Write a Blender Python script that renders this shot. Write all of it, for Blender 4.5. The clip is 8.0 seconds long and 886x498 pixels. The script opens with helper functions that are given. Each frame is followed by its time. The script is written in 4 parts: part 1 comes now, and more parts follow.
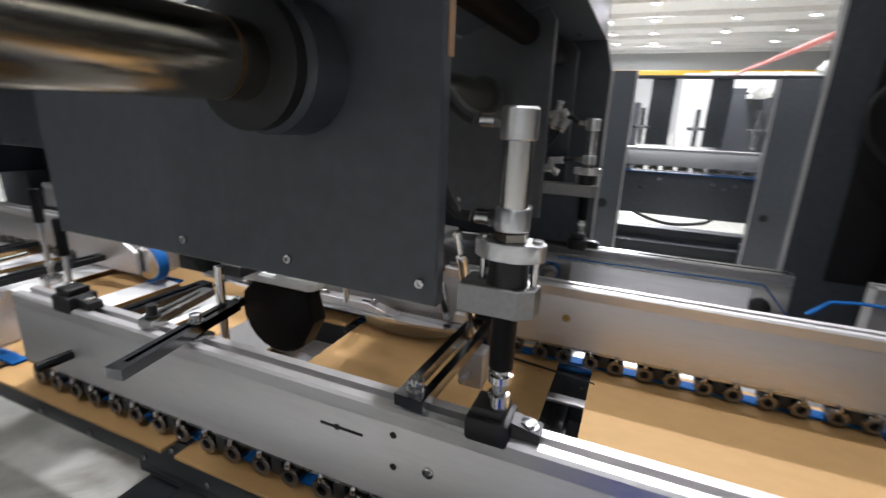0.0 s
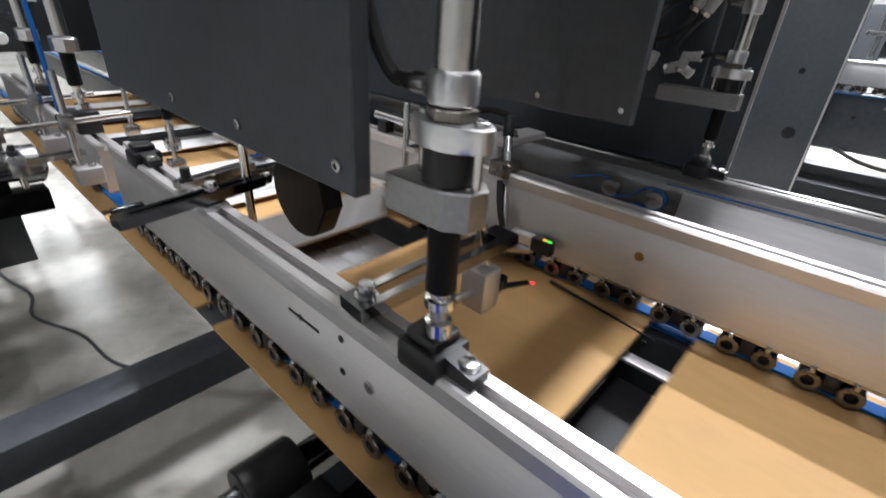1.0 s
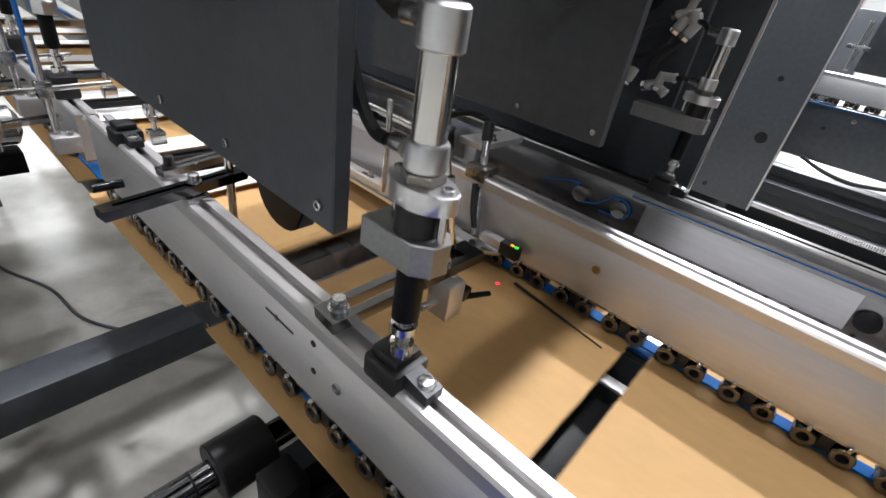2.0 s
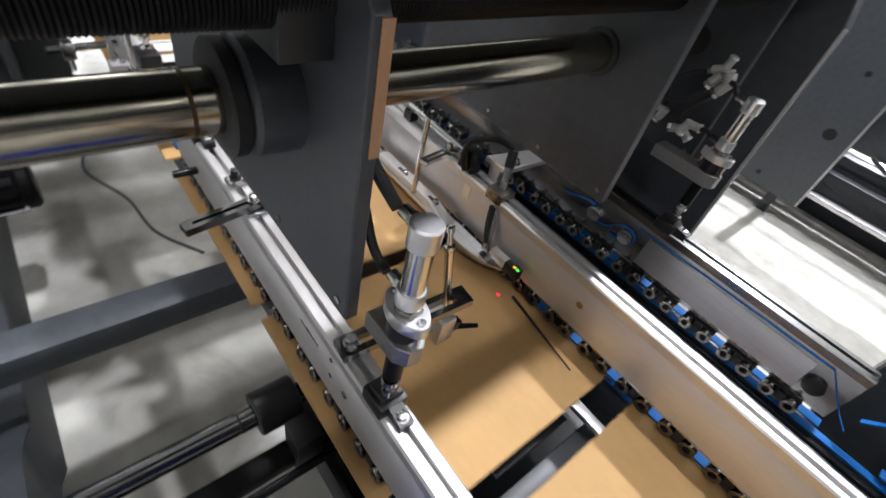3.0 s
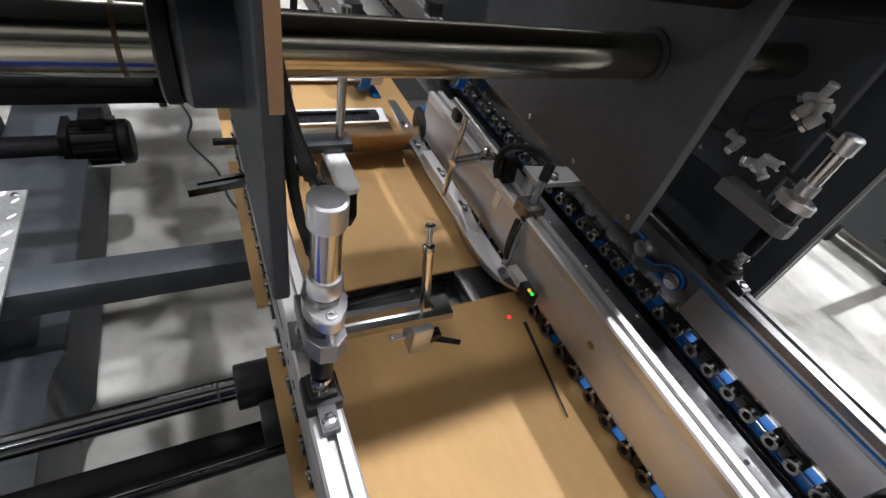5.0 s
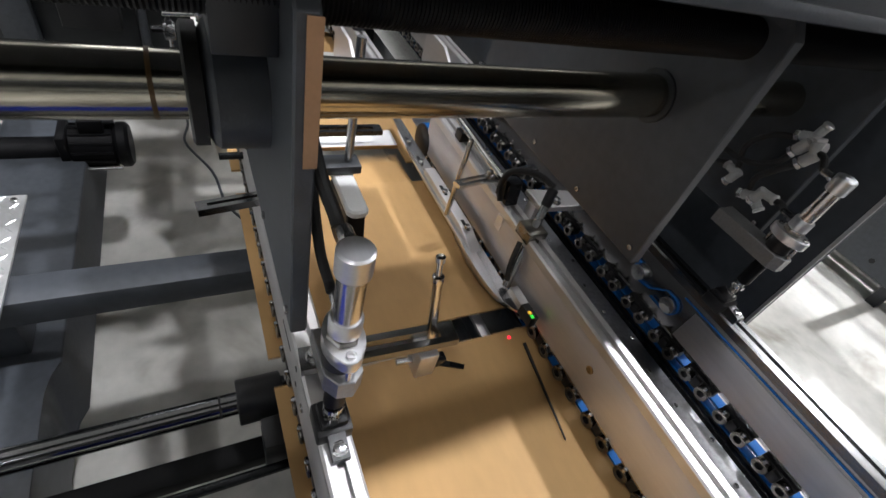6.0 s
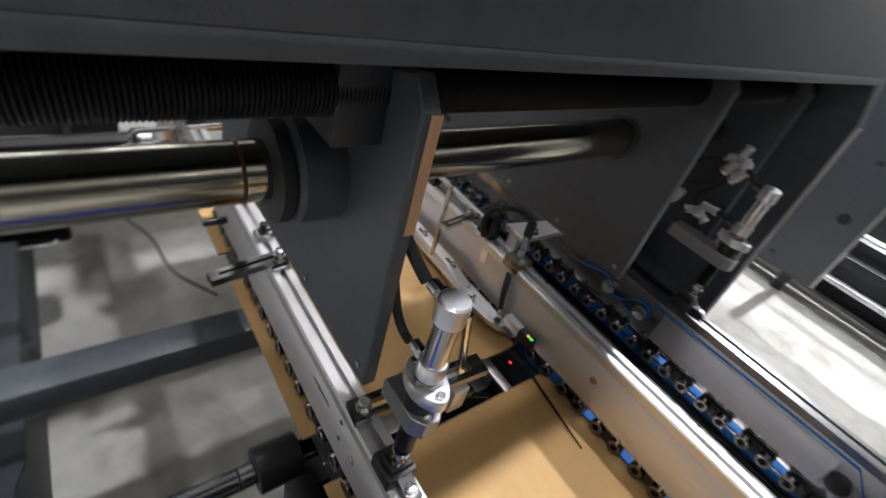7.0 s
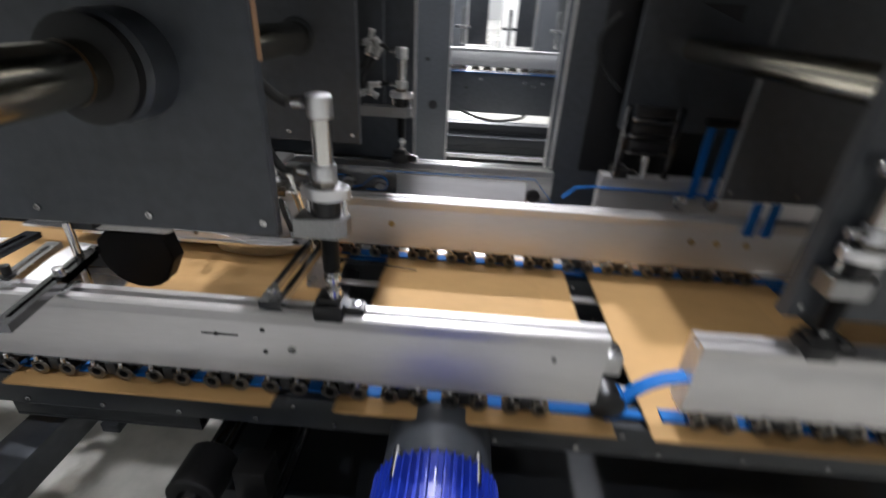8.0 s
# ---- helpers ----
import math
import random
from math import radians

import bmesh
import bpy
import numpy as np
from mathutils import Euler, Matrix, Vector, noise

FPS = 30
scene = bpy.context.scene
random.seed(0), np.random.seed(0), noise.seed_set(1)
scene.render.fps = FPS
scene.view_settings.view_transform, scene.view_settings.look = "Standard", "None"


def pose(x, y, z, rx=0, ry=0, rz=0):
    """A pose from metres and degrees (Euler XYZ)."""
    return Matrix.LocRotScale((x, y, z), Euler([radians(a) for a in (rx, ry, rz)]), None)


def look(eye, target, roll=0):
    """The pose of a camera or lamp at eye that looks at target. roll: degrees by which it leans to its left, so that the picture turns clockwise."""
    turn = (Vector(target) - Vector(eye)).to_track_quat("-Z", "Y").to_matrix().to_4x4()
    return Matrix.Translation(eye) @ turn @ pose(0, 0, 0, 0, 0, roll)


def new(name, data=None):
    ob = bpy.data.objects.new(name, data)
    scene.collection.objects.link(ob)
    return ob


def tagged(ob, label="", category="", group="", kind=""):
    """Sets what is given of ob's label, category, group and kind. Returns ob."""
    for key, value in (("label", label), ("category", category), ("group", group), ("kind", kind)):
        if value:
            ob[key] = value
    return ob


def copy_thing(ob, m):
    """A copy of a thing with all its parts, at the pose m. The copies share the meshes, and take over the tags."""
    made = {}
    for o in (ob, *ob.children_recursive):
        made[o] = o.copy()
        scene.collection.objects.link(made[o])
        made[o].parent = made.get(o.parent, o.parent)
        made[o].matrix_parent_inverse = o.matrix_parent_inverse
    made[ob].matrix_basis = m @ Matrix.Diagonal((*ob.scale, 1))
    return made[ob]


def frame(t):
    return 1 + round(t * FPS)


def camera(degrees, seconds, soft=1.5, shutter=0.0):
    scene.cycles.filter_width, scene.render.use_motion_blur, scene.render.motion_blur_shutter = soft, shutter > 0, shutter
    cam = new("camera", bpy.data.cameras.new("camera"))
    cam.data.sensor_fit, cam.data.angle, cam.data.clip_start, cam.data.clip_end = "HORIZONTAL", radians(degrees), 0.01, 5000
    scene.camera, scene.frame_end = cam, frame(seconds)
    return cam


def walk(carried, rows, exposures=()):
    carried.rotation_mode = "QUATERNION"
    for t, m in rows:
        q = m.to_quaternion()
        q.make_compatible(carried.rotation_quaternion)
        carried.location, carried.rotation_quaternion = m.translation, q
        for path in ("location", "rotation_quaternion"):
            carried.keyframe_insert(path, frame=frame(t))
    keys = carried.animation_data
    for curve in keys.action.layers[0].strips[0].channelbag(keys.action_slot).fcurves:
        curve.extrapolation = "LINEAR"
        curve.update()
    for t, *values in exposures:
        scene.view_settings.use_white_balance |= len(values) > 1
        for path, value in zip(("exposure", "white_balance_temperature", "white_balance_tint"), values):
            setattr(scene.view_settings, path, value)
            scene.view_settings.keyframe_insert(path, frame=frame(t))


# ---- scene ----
cam = camera(87.8, 8.0, 1.5, 0.4)
PATH = [
    (0, (0.077, 0.016, 1.332), (-0.658, 1.79, 0.771), 2.1),
    (0.5, (0.101, 0.083, 1.303), (-0.999, 1.642, 0.704), 4.2),
    (1, (0.162, 0.161, 1.295), (-0.998, 1.497, 0.362), 3.8),
    (1.2, (0.182, 0.165, 1.313), (-0.94, 1.492, 0.323), 5.1),
    (2.3, (0.166, 0.149, 1.406), (-0.82, 1.52, 0.334), 11.7),
    (2.5, (0.167, 0.145, 1.469), (-0.771, 1.484, 0.317), 12.7),
    (3, (0.177, 0.168, 1.557), (-0.792, 1.286, 0.212), 15.7),
    (3.5, (0.218, 0.231, 1.556), (-0.875, 1.12, 0.136), 15.0),
    (4, (0.23, 0.281, 1.54), (-0.938, 1.099, 0.138), 14.7),
    (4.5, (0.226, 0.298, 1.529), (-0.963, 1.12, 0.146), 15.4),
    (6, (0.196, 0.274, 1.559), (-0.989, 1.146, 0.204), 18.3),
    (6.5, (0.176, 0.245, 1.579), (-1.015, 1.148, 0.25), 21.4),
    (7, (0.164, 0.154, 1.574), (-0.973, 1.3, 0.395), 17.1),
    (7.5, (0.143, 0.062, 1.55), (-0.36, 1.714, 0.54), 15.2),
    (8, (0.151, -0.126, 1.426), (0.071, 1.64, 0.49), 3.0),
]
walk(cam, [(t, look(eye, target, roll)) for t, eye, target, roll in PATH], [(0, -0.30), (0.5, -0.22), (1, -0.14), (3, -0.10), (4, -0.26), (4.5, -0.36), (6, -0.40), (6.5, -0.34), (7.5, -0.30), (8, -0.32)])

# ---- world, light ----
FLOOR, BELT = 0.10, 0.925
world = bpy.data.worlds.new("world")
scene.world = world
world.use_nodes = True
world.node_tree.nodes["Background"].inputs[0].default_value = (0.8, 0.9, 1.0, 1)
world.node_tree.nodes["Background"].inputs[1].default_value = 0.01


def hall_lamp(x, y, z, watts, size):
    """One round high-bay light under the ceiling; the one at y=40 has no lamp around it."""
    data = bpy.data.lights.new("high_bay_light", "AREA")
    data.shape, data.size, data.energy, data.color = "DISK", size, watts, (0.955, 0.968, 1.04)
    ob = new("high_bay_light", data)
    ob.matrix_world = pose(x, y, z)


LAMP_Z = 9.0
# Unequal watts: y=7 is raised to brighten the aisle floor, y>=25 the far ceiling.
for lx, ly, lw in ((-3.9, -4.2, 120), (-0.4, -4.2, 180), (-3.9, 2.2, 150), (-0.4, 2.2, 475), (5.2, -4.2, 170), (5.2, 2.2, 50), (-3.9, 7.0, 100), (-0.4, 7.0, 1600), (5.2, 7.0, 150), (-0.4, 13.0, 900), (-0.4, 25.0, 2300), (-0.4, 40.0, 3000), (-0.4, 55.0, 3000)):
    hall_lamp(lx, ly, LAMP_Z - 0.09, lw, 0.34)


# ---- materials ----
def material(name, colour, rough=0.5, metal=0.0, vary=0.12, scale=20.0, bump=0.0, bump_scale=200.0, stretch=(1, 1, 1), coat=0.0, emit=0.0, streak=0.0):
    m = bpy.data.materials.new(name)
    m.use_nodes = True
    nt = m.node_tree
    b = nt.nodes["Principled BSDF"]
    b.inputs["Roughness"].default_value, b.inputs["Metallic"].default_value = rough, metal
    b.inputs["Coat Weight"].default_value = coat
    if emit:
        b.inputs["Base Color"].default_value = (*colour, 1)
        b.inputs["Emission Color"].default_value, b.inputs["Emission Strength"].default_value = (*colour, 1), emit
        return m
    tc = nt.nodes.new("ShaderNodeTexCoord")
    mp = nt.nodes.new("ShaderNodeMapping")
    mp.inputs["Scale"].default_value = stretch
    nt.links.new(tc.outputs["Object"], mp.inputs["Vector"])
    big = nt.nodes.new("ShaderNodeTexNoise")
    big.inputs["Scale"].default_value, big.inputs["Detail"].default_value = scale * 0.25, 3
    fine = nt.nodes.new("ShaderNodeTexNoise")
    fine.inputs["Scale"].default_value, fine.inputs["Detail"].default_value = scale * 6, 5
    for n in (big, fine):
        nt.links.new(mp.outputs["Vector"], n.inputs["Vector"])
    mix = nt.nodes.new("ShaderNodeMath")
    mix.operation = "ADD"
    nt.links.new(big.outputs["Fac"], mix.inputs[0])
    nt.links.new(fine.outputs["Fac"], mix.inputs[1])
    ramp = nt.nodes.new("ShaderNodeMapRange")
    ramp.inputs["From Min"].default_value, ramp.inputs["From Max"].default_value = 0.6, 1.4
    ramp.inputs["To Min"].default_value, ramp.inputs["To Max"].default_value = 1 - vary, 1 + vary
    nt.links.new(mix.outputs[0], ramp.inputs["Value"])
    info = nt.nodes.new("ShaderNodeObjectInfo")
    rnd = nt.nodes.new("ShaderNodeMapRange")
    rnd.inputs["To Min"].default_value, rnd.inputs["To Max"].default_value = 0.94, 1.06
    nt.links.new(info.outputs["Random"], rnd.inputs["Value"])
    mul = nt.nodes.new("ShaderNodeMath")
    mul.operation = "MULTIPLY"
    nt.links.new(ramp.outputs[0], mul.inputs[0])
    nt.links.new(rnd.outputs[0], mul.inputs[1])
    hsv = nt.nodes.new("ShaderNodeHueSaturation")
    hsv.inputs["Color"].default_value = (*colour, 1)
    nt.links.new(mul.outputs[0], hsv.inputs["Value"])
    nt.links.new(hsv.outputs[0], b.inputs["Base Color"])
    rr = nt.nodes.new("ShaderNodeMapRange")
    rr.inputs["To Min"].default_value, rr.inputs["To Max"].default_value = max(rough - 0.1, 0.03), min(rough + 0.12, 1)
    nt.links.new(big.outputs["Fac"], rr.inputs["Value"])
    nt.links.new(rr.outputs[0], b.inputs["Roughness"])
    if bump:
        n3 = nt.nodes.new("ShaderNodeTexNoise")
        n3.inputs["Scale"].default_value, n3.inputs["Detail"].default_value = bump_scale, 2
        nt.links.new(mp.outputs["Vector"], n3.inputs["Vector"])
        bp = nt.nodes.new("ShaderNodeBump")
        bp.inputs["Strength"].default_value, bp.inputs["Distance"].default_value = bump, 0.001
        nt.links.new(n3.outputs["Fac"], bp.inputs["Height"])
        nt.links.new(bp.outputs[0], b.inputs["Normal"])
    return m


PAINT = material("grey_machine_paint", (0.052, 0.058, 0.067), 0.40, 0, 0.26, 9, 0.22, 420)
PAINT_DARK = material("dark_machine_paint", (0.022, 0.025, 0.029), 0.40, 0, 0.15, 8, 0.15, 500)
ALU = material("brushed_aluminium", (0.70, 0.70, 0.71), 0.34, 1.0, 0.08, 40, 0.1, 300, (0.06, 1, 1))
ALU_MATT = material("anodised_aluminium", (0.62, 0.605, 0.60), 0.42, 0.85, 0.06, 30, 0.05, 400, (0.15, 1, 1))
STEEL = material("machined_steel", (0.50, 0.50, 0.50), 0.24, 1.0, 0.12, 60, 0.05, 400)
CHROME = material("hard_chrome", (0.66, 0.66, 0.65), 0.10, 1.0, 0.05, 30)
SHAFT = material("oily_ground_shaft", (0.46, 0.43, 0.36), 0.15, 1.0, 0.18, 25, 0.05, 200, (1, 0.5, 1))
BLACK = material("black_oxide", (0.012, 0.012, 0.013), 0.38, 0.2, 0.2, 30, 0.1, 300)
BLACK_GLOSS = material("black_polished_steel", (0.03, 0.032, 0.035), 0.16, 0.6, 0.2, 20)
RUBBER = material("black_rubber", (0.01, 0.01, 0.01), 0.6, 0, 0.2, 40)
DARK_CHROME = material("dark_chrome", (0.16, 0.16, 0.165), 0.12, 1.0, 0.08, 40)
BEARING = material("bearing_steel", (0.20, 0.185, 0.165), 0.26, 1.0, 0.15, 80)
BLUE = material("blue_belt", (0.008, 0.105, 0.34), 0.6, 0, 0.15, 60, 0.2, 600)
KRAFT = material("kraft_board", (0.44, 0.26, 0.10), 0.70, 0, 0.08, 12, 0.12, 900, (0.4, 1, 1))
KRAFT_EDGE = material("kraft_edge", (0.36, 0.21, 0.09), 0.85, 0, 0.2, 300)
PRINT = material("white_print", (0.80, 0.80, 0.79), 0.45, 0, 0.03, 10)
FLOORING = material("polished_concrete", (0.48, 0.47, 0.43), 0.13, 0, 0.22, 2.2, 0.04, 60)
WALL = material("hall_wall_paint", (0.42, 0.43, 0.43), 0.6, 0, 0.06, 1)
WHITE = material("white_paint", (0.78, 0.78, 0.77), 0.6, 0, 0.04, 1)
PLASTIC = material("white_plastic", (0.70, 0.70, 0.68), 0.35, 0, 0.06, 60)
FITTING = material("grey_white_plastic", (0.40, 0.40, 0.385), 0.4, 0, 0.12, 60)
BRASS = material("brass", (0.45, 0.33, 0.15), 0.28, 1.0, 0.1, 80)
MOTOR_BLUE = material("blue_enamel", (0.012, 0.035, 0.36), 0.32, 0, 0.12, 30, 0.1, 300)
CRANE = material("yellow_enamel", (0.75, 0.42, 0.02), 0.4, 0, 0.08, 2)
RED = material("red_enamel", (0.45, 0.05, 0.03), 0.4, 0, 0.1, 3)
GUARD = material("polished_guard_sheet", (0.60, 0.60, 0.61), 0.28, 1.0, 0.16, 14, 0.06, 120, (0.1, 1, 1))
DECK = material("oily_dark_steel_deck", (0.34, 0.34, 0.345), 0.30, 0.9, 0.30, 26, 0.08, 180)
TUBE = material("drawn_stainless_tube", (0.60, 0.585, 0.565), 0.17, 1.0, 0.12, 30, 0.03, 200, (1, 1, 0.05))
TREAD = material("aluminium_tread", (0.78, 0.78, 0.78), 0.46, 1.0, 0.10, 20, 0.1, 200)
DARK_STEEL = material("dark_ground_steel", (0.30, 0.30, 0.30), 0.20, 1.0, 0.14, 30, 0.05, 300, (0.1, 1, 1))
BLUE.node_tree.nodes["Principled BSDF"].inputs["Specular IOR Level"].default_value = 0.15
BRACKET = material("bead_blasted_steel", (0.33, 0.33, 0.33), 0.45, 1.0, 0.14, 40, 0.08, 300)
OILED = material("oiled_black_thread", (0.006, 0.006, 0.0065), 0.42, 0, 0.2, 60)
OILED.node_tree.nodes["Principled BSDF"].inputs["Specular IOR Level"].default_value = 0.12
STAIN = material("rusty_oil_stain", (0.10, 0.055, 0.02), 0.35, 0.3, 0.3, 120)
STICKER = material("brown_sticker", (0.42, 0.24, 0.13), 0.5, 0, 0.1, 40)
LAMP_GLOW = material("lamp_glow", (1.0, 0.97, 0.92), emit=9.0)
WINDOW_GLOW = material("window_glow", (0.95, 0.98, 1.0), emit=7.0)
LED_GREEN = material("led_green", (0.05, 1.0, 0.08), emit=1.2)
LED_AMBER = material("led_amber", (1.0, 0.55, 0.05), emit=1.0)
LASER = material("laser_red", (1.0, 0.02, 0.05), emit=2.5)
GLASS = material("polycarbonate", (0.9, 0.95, 0.95), 0.05)
GLASS.node_tree.nodes["Principled BSDF"].inputs["Transmission Weight"].default_value = 0.95


# oil stains and scuffs on the concrete
nt = FLOORING.node_tree
hsv = [n for n in nt.nodes if n.bl_idname == "ShaderNodeHueSaturation"][0]
tc = [n for n in nt.nodes if n.bl_idname == "ShaderNodeTexCoord"][0]
blot = nt.nodes.new("ShaderNodeTexNoise")
blot.inputs["Scale"].default_value, blot.inputs["Detail"].default_value, blot.inputs["Distortion"].default_value = 2.6, 4, 0.8
nt.links.new(tc.outputs["Object"], blot.inputs["Vector"])
cut = nt.nodes.new("ShaderNodeMapRange")
cut.inputs["From Min"].default_value, cut.inputs["From Max"].default_value, cut.inputs["To Max"].default_value = 0.57, 0.70, 0.50
nt.links.new(blot.outputs["Fac"], cut.inputs["Value"])
soil = nt.nodes.new("ShaderNodeMix")
soil.data_type = "RGBA"
nt.links.new(cut.outputs[0], soil.inputs["Factor"])
nt.links.new(hsv.outputs[0], soil.inputs[6])
soil.inputs[7].default_value = (0.15, 0.12, 0.075, 1)
nt.links.new(soil.outputs[2], nt.nodes["Principled BSDF"].inputs["Base Color"])


# ---- mesh helpers ----
def box(bm, x0, x1, y0, y1, z0, z1, bev=0.0015):
    vs = [bm.verts.new((x, y, z)) for x in (x0, x1) for y in (y0, y1) for z in (z0, z1)]
    fs = [bm.faces.new([vs[i] for i in f]) for f in ((0, 1, 3, 2), (4, 6, 7, 5), (0, 4, 5, 1), (2, 3, 7, 6), (0, 2, 6, 4), (1, 5, 7, 3))]
    if bev:
        es = list({e for f in fs for e in f.edges})
        bmesh.ops.bevel(bm, geom=es, offset=min(bev, 0.3 * min(x1 - x0, y1 - y0, z1 - z0)), segments=2, profile=0.5, affect="EDGES")
    return bm


def frame_of(d):
    d = Vector(d).normalized()
    a = Vector((0, 0, 1)) if abs(d.z) < 0.9 else Vector((1, 0, 0))
    u = d.cross(a).normalized()
    return d, u, d.cross(u).normalized()


def rings(bm, rows, n=24, cap=True):
    """A lathe or a swept tube: rows of (centre, direction, radius)."""
    loops = []
    for c, d, r in rows:
        d, u, v = frame_of(d)
        loops.append([bm.verts.new(Vector(c) + (u * math.cos(2 * math.pi * k / n) + v * math.sin(2 * math.pi * k / n)) * r) for k in range(n)])
    for a, b in zip(loops, loops[1:]):
        for k in range(n):
            bm.faces.new((a[k], a[(k + 1) % n], b[(k + 1) % n], b[k]))
    if cap:
        bm.faces.new(list(reversed(loops[0])))
        bm.faces.new(loops[-1])
    return bm


def rod(bm, p0, p1, r, n=24, bev=0.0):
    p0, p1 = Vector(p0), Vector(p1)
    d = p1 - p0
    if bev:
        u = d.normalized() * bev
        return rings(bm, [(p0, d, r - bev), (p0 + u, d, r), (p1 - u, d, r), (p1, d, r - bev)], n)
    return rings(bm, [(p0, d, r), (p1, d, r)], n)


def lathe(bm, p0, axis, profile, n=28):
    """profile: (distance along the axis, radius)."""
    a = Vector(axis).normalized()
    return rings(bm, [(Vector(p0) + a * s, a, max(r, 1e-4)) for s, r in profile], n)


def hose(bm, pts, r, n=10, steps=8):
    """A hose through the points, rounded."""
    P = [Vector(p) for p in pts]
    P = [2 * P[0] - P[1]] + P + [2 * P[-1] - P[-2]]
    out = []
    for a, b, c, d in zip(P, P[1:], P[2:], P[3:]):
        for k in range(steps):
            t = k / steps
            out.append(0.5 * ((2 * b) + (c - a) * t + (2 * a - 5 * b + 4 * c - d) * t * t + (3 * b - a - 3 * c + d) * t ** 3))
    out.append(P[-2])
    dirs = [(out[min(i + 1, len(out) - 1)] - out[max(i - 1, 0)]) for i in range(len(out))]
    u = frame_of(dirs[0])[1]
    loops = []
    for c, d in zip(out, dirs):
        d = d.normalized()
        u = (u - d * u.dot(d)).normalized()
        v = d.cross(u)
        loops.append([bm.verts.new(c + (u * math.cos(2 * math.pi * k / n) + v * math.sin(2 * math.pi * k / n)) * r) for k in range(n)])
    for a, b in zip(loops, loops[1:]):
        for k in range(n):
            bm.faces.new((a[k], a[(k + 1) % n], b[(k + 1) % n], b[k]))
    bm.faces.new(list(reversed(loops[0])))
    bm.faces.new(loops[-1])
    return bm


def prism(bm, pts, axis, a, b, bev=0.0):
    """A polygon drawn in the two other axes (in their order), pushed along the axis from a to b."""
    i = "xyz".index(axis)
    def v(p, s):
        q = list(p)
        q.insert(i, s)
        return bm.verts.new(q)
    lo, hi = [v(p, a) for p in pts], [v(p, b) for p in pts]
    fs = [bm.faces.new(lo), bm.faces.new(list(reversed(hi)))]
    n = len(pts)
    for k in range(n):
        fs.append(bm.faces.new((lo[k], hi[k], hi[(k + 1) % n], lo[(k + 1) % n])))
    if bev:
        es = [e for e in {e for f in fs[:2] for e in f.edges}]
        bmesh.ops.bevel(bm, geom=es, offset=bev, segments=1, profile=0.5, affect="EDGES")
    return bm


def slotted(bm, p0, p1, wide, thick, slot):
    """A flat bar from p0 to p1 with a long slot along it, lying level."""
    p0, p1 = Vector(p0), Vector(p1)
    d = (p1 - p0).normalized()
    side = d.cross(Vector((0, 0, 1))).normalized()
    up = side.cross(d)
    L = (p1 - p0).length
    def bar(s0, s1, w0, w1):
        vs = [bm.verts.new(p0 + d * s + side * w + up * h) for s in (s0, s1) for w in (w0, w1) for h in (-thick / 2, thick / 2)]
        for f in ((0, 1, 3, 2), (4, 6, 7, 5), (0, 4, 5, 1), (2, 3, 7, 6), (0, 2, 6, 4), (1, 5, 7, 3)):
            bm.faces.new([vs[i] for i in f])
    h, g = wide / 2, slot / 2
    e = wide * 0.7
    bar(0, e, -h, h), bar(L - e, L, -h, h)
    bar(e, L - e, -h, -g), bar(e, L - e, g, h)
    return bm


def finish(bm, name, mat, at=(0, 0, 0)):
    bmesh.ops.recalc_face_normals(bm, faces=bm.faces)
    bm.verts.ensure_lookup_table()
    me = bpy.data.meshes.new(name)
    for v in bm.verts:
        v.co -= Vector(at)
    bm.to_mesh(me)
    bm.free()
    me.materials.append(mat)
    me.shade_smooth()
    me.set_sharp_from_angle(angle=0.6)
    return me


def B():
    return bmesh.new()


def thing(name, at, label, category, group=""):
    ob = new(name)
    ob.location = at
    ob["at"] = at
    ob.empty_display_size = 0.02
    return tagged(ob, label, category, group)


def root_at(ob):
    while ob.parent:
        ob = ob.parent
    return tuple(ob["at"]) if "at" in ob else (0, 0, 0)


def part(name, bm, mat, parent, label=""):
    ob = new(name, finish(bm, name, mat, root_at(parent)))
    ob.parent = parent
    return tagged(ob, label)


def piece(name, me, at, parent):
    ob = new(name, me)
    ob.parent = parent
    ob.location = Vector(at) - Vector(root_at(parent))
    return ob


def solid(name, bm, mat, label, category, kind="", group="", at=(0, 0, 0)):
    ob = new(name, finish(bm, name, mat, at))
    ob.location = at
    return tagged(ob, label, category, group, kind)


def bolt(bm, p, axis, r=0.005, h=0.005):
    """A socket-head screw that stands out along the axis."""
    lathe(bm, p, axis, [(0, r), (h * 0.85, r), (h, r * 0.85), (h, r * 0.5), (h * 0.4, r * 0.45)], 12)


# ---- hall ----
TOP = 9.2
solid("floor", box(B(), -16, 18, -9, 64, FLOOR - 0.1, FLOOR, 0), FLOORING, "polished grey concrete floor with oil stains", "floor", "structure")
solid("ceiling", box(B(), -16, 18, -9, 64, TOP, TOP + 0.2, 0), WHITE, "white painted ceiling of a factory hall", "ceiling", "structure")
for nm, a in (("wall_north", (-16, 18, 64, 64.2)), ("wall_south", (-16, 18, -9.2, -9)), ("wall_east", (18, 18.2, -9, 64)), ("wall_west", (-16.2, -16, -9, 64))):
    solid(nm, box(B(), *a, FLOOR, TOP, 0), WALL, "light grey painted wall of a factory hall", "wall", "structure")
k = 0
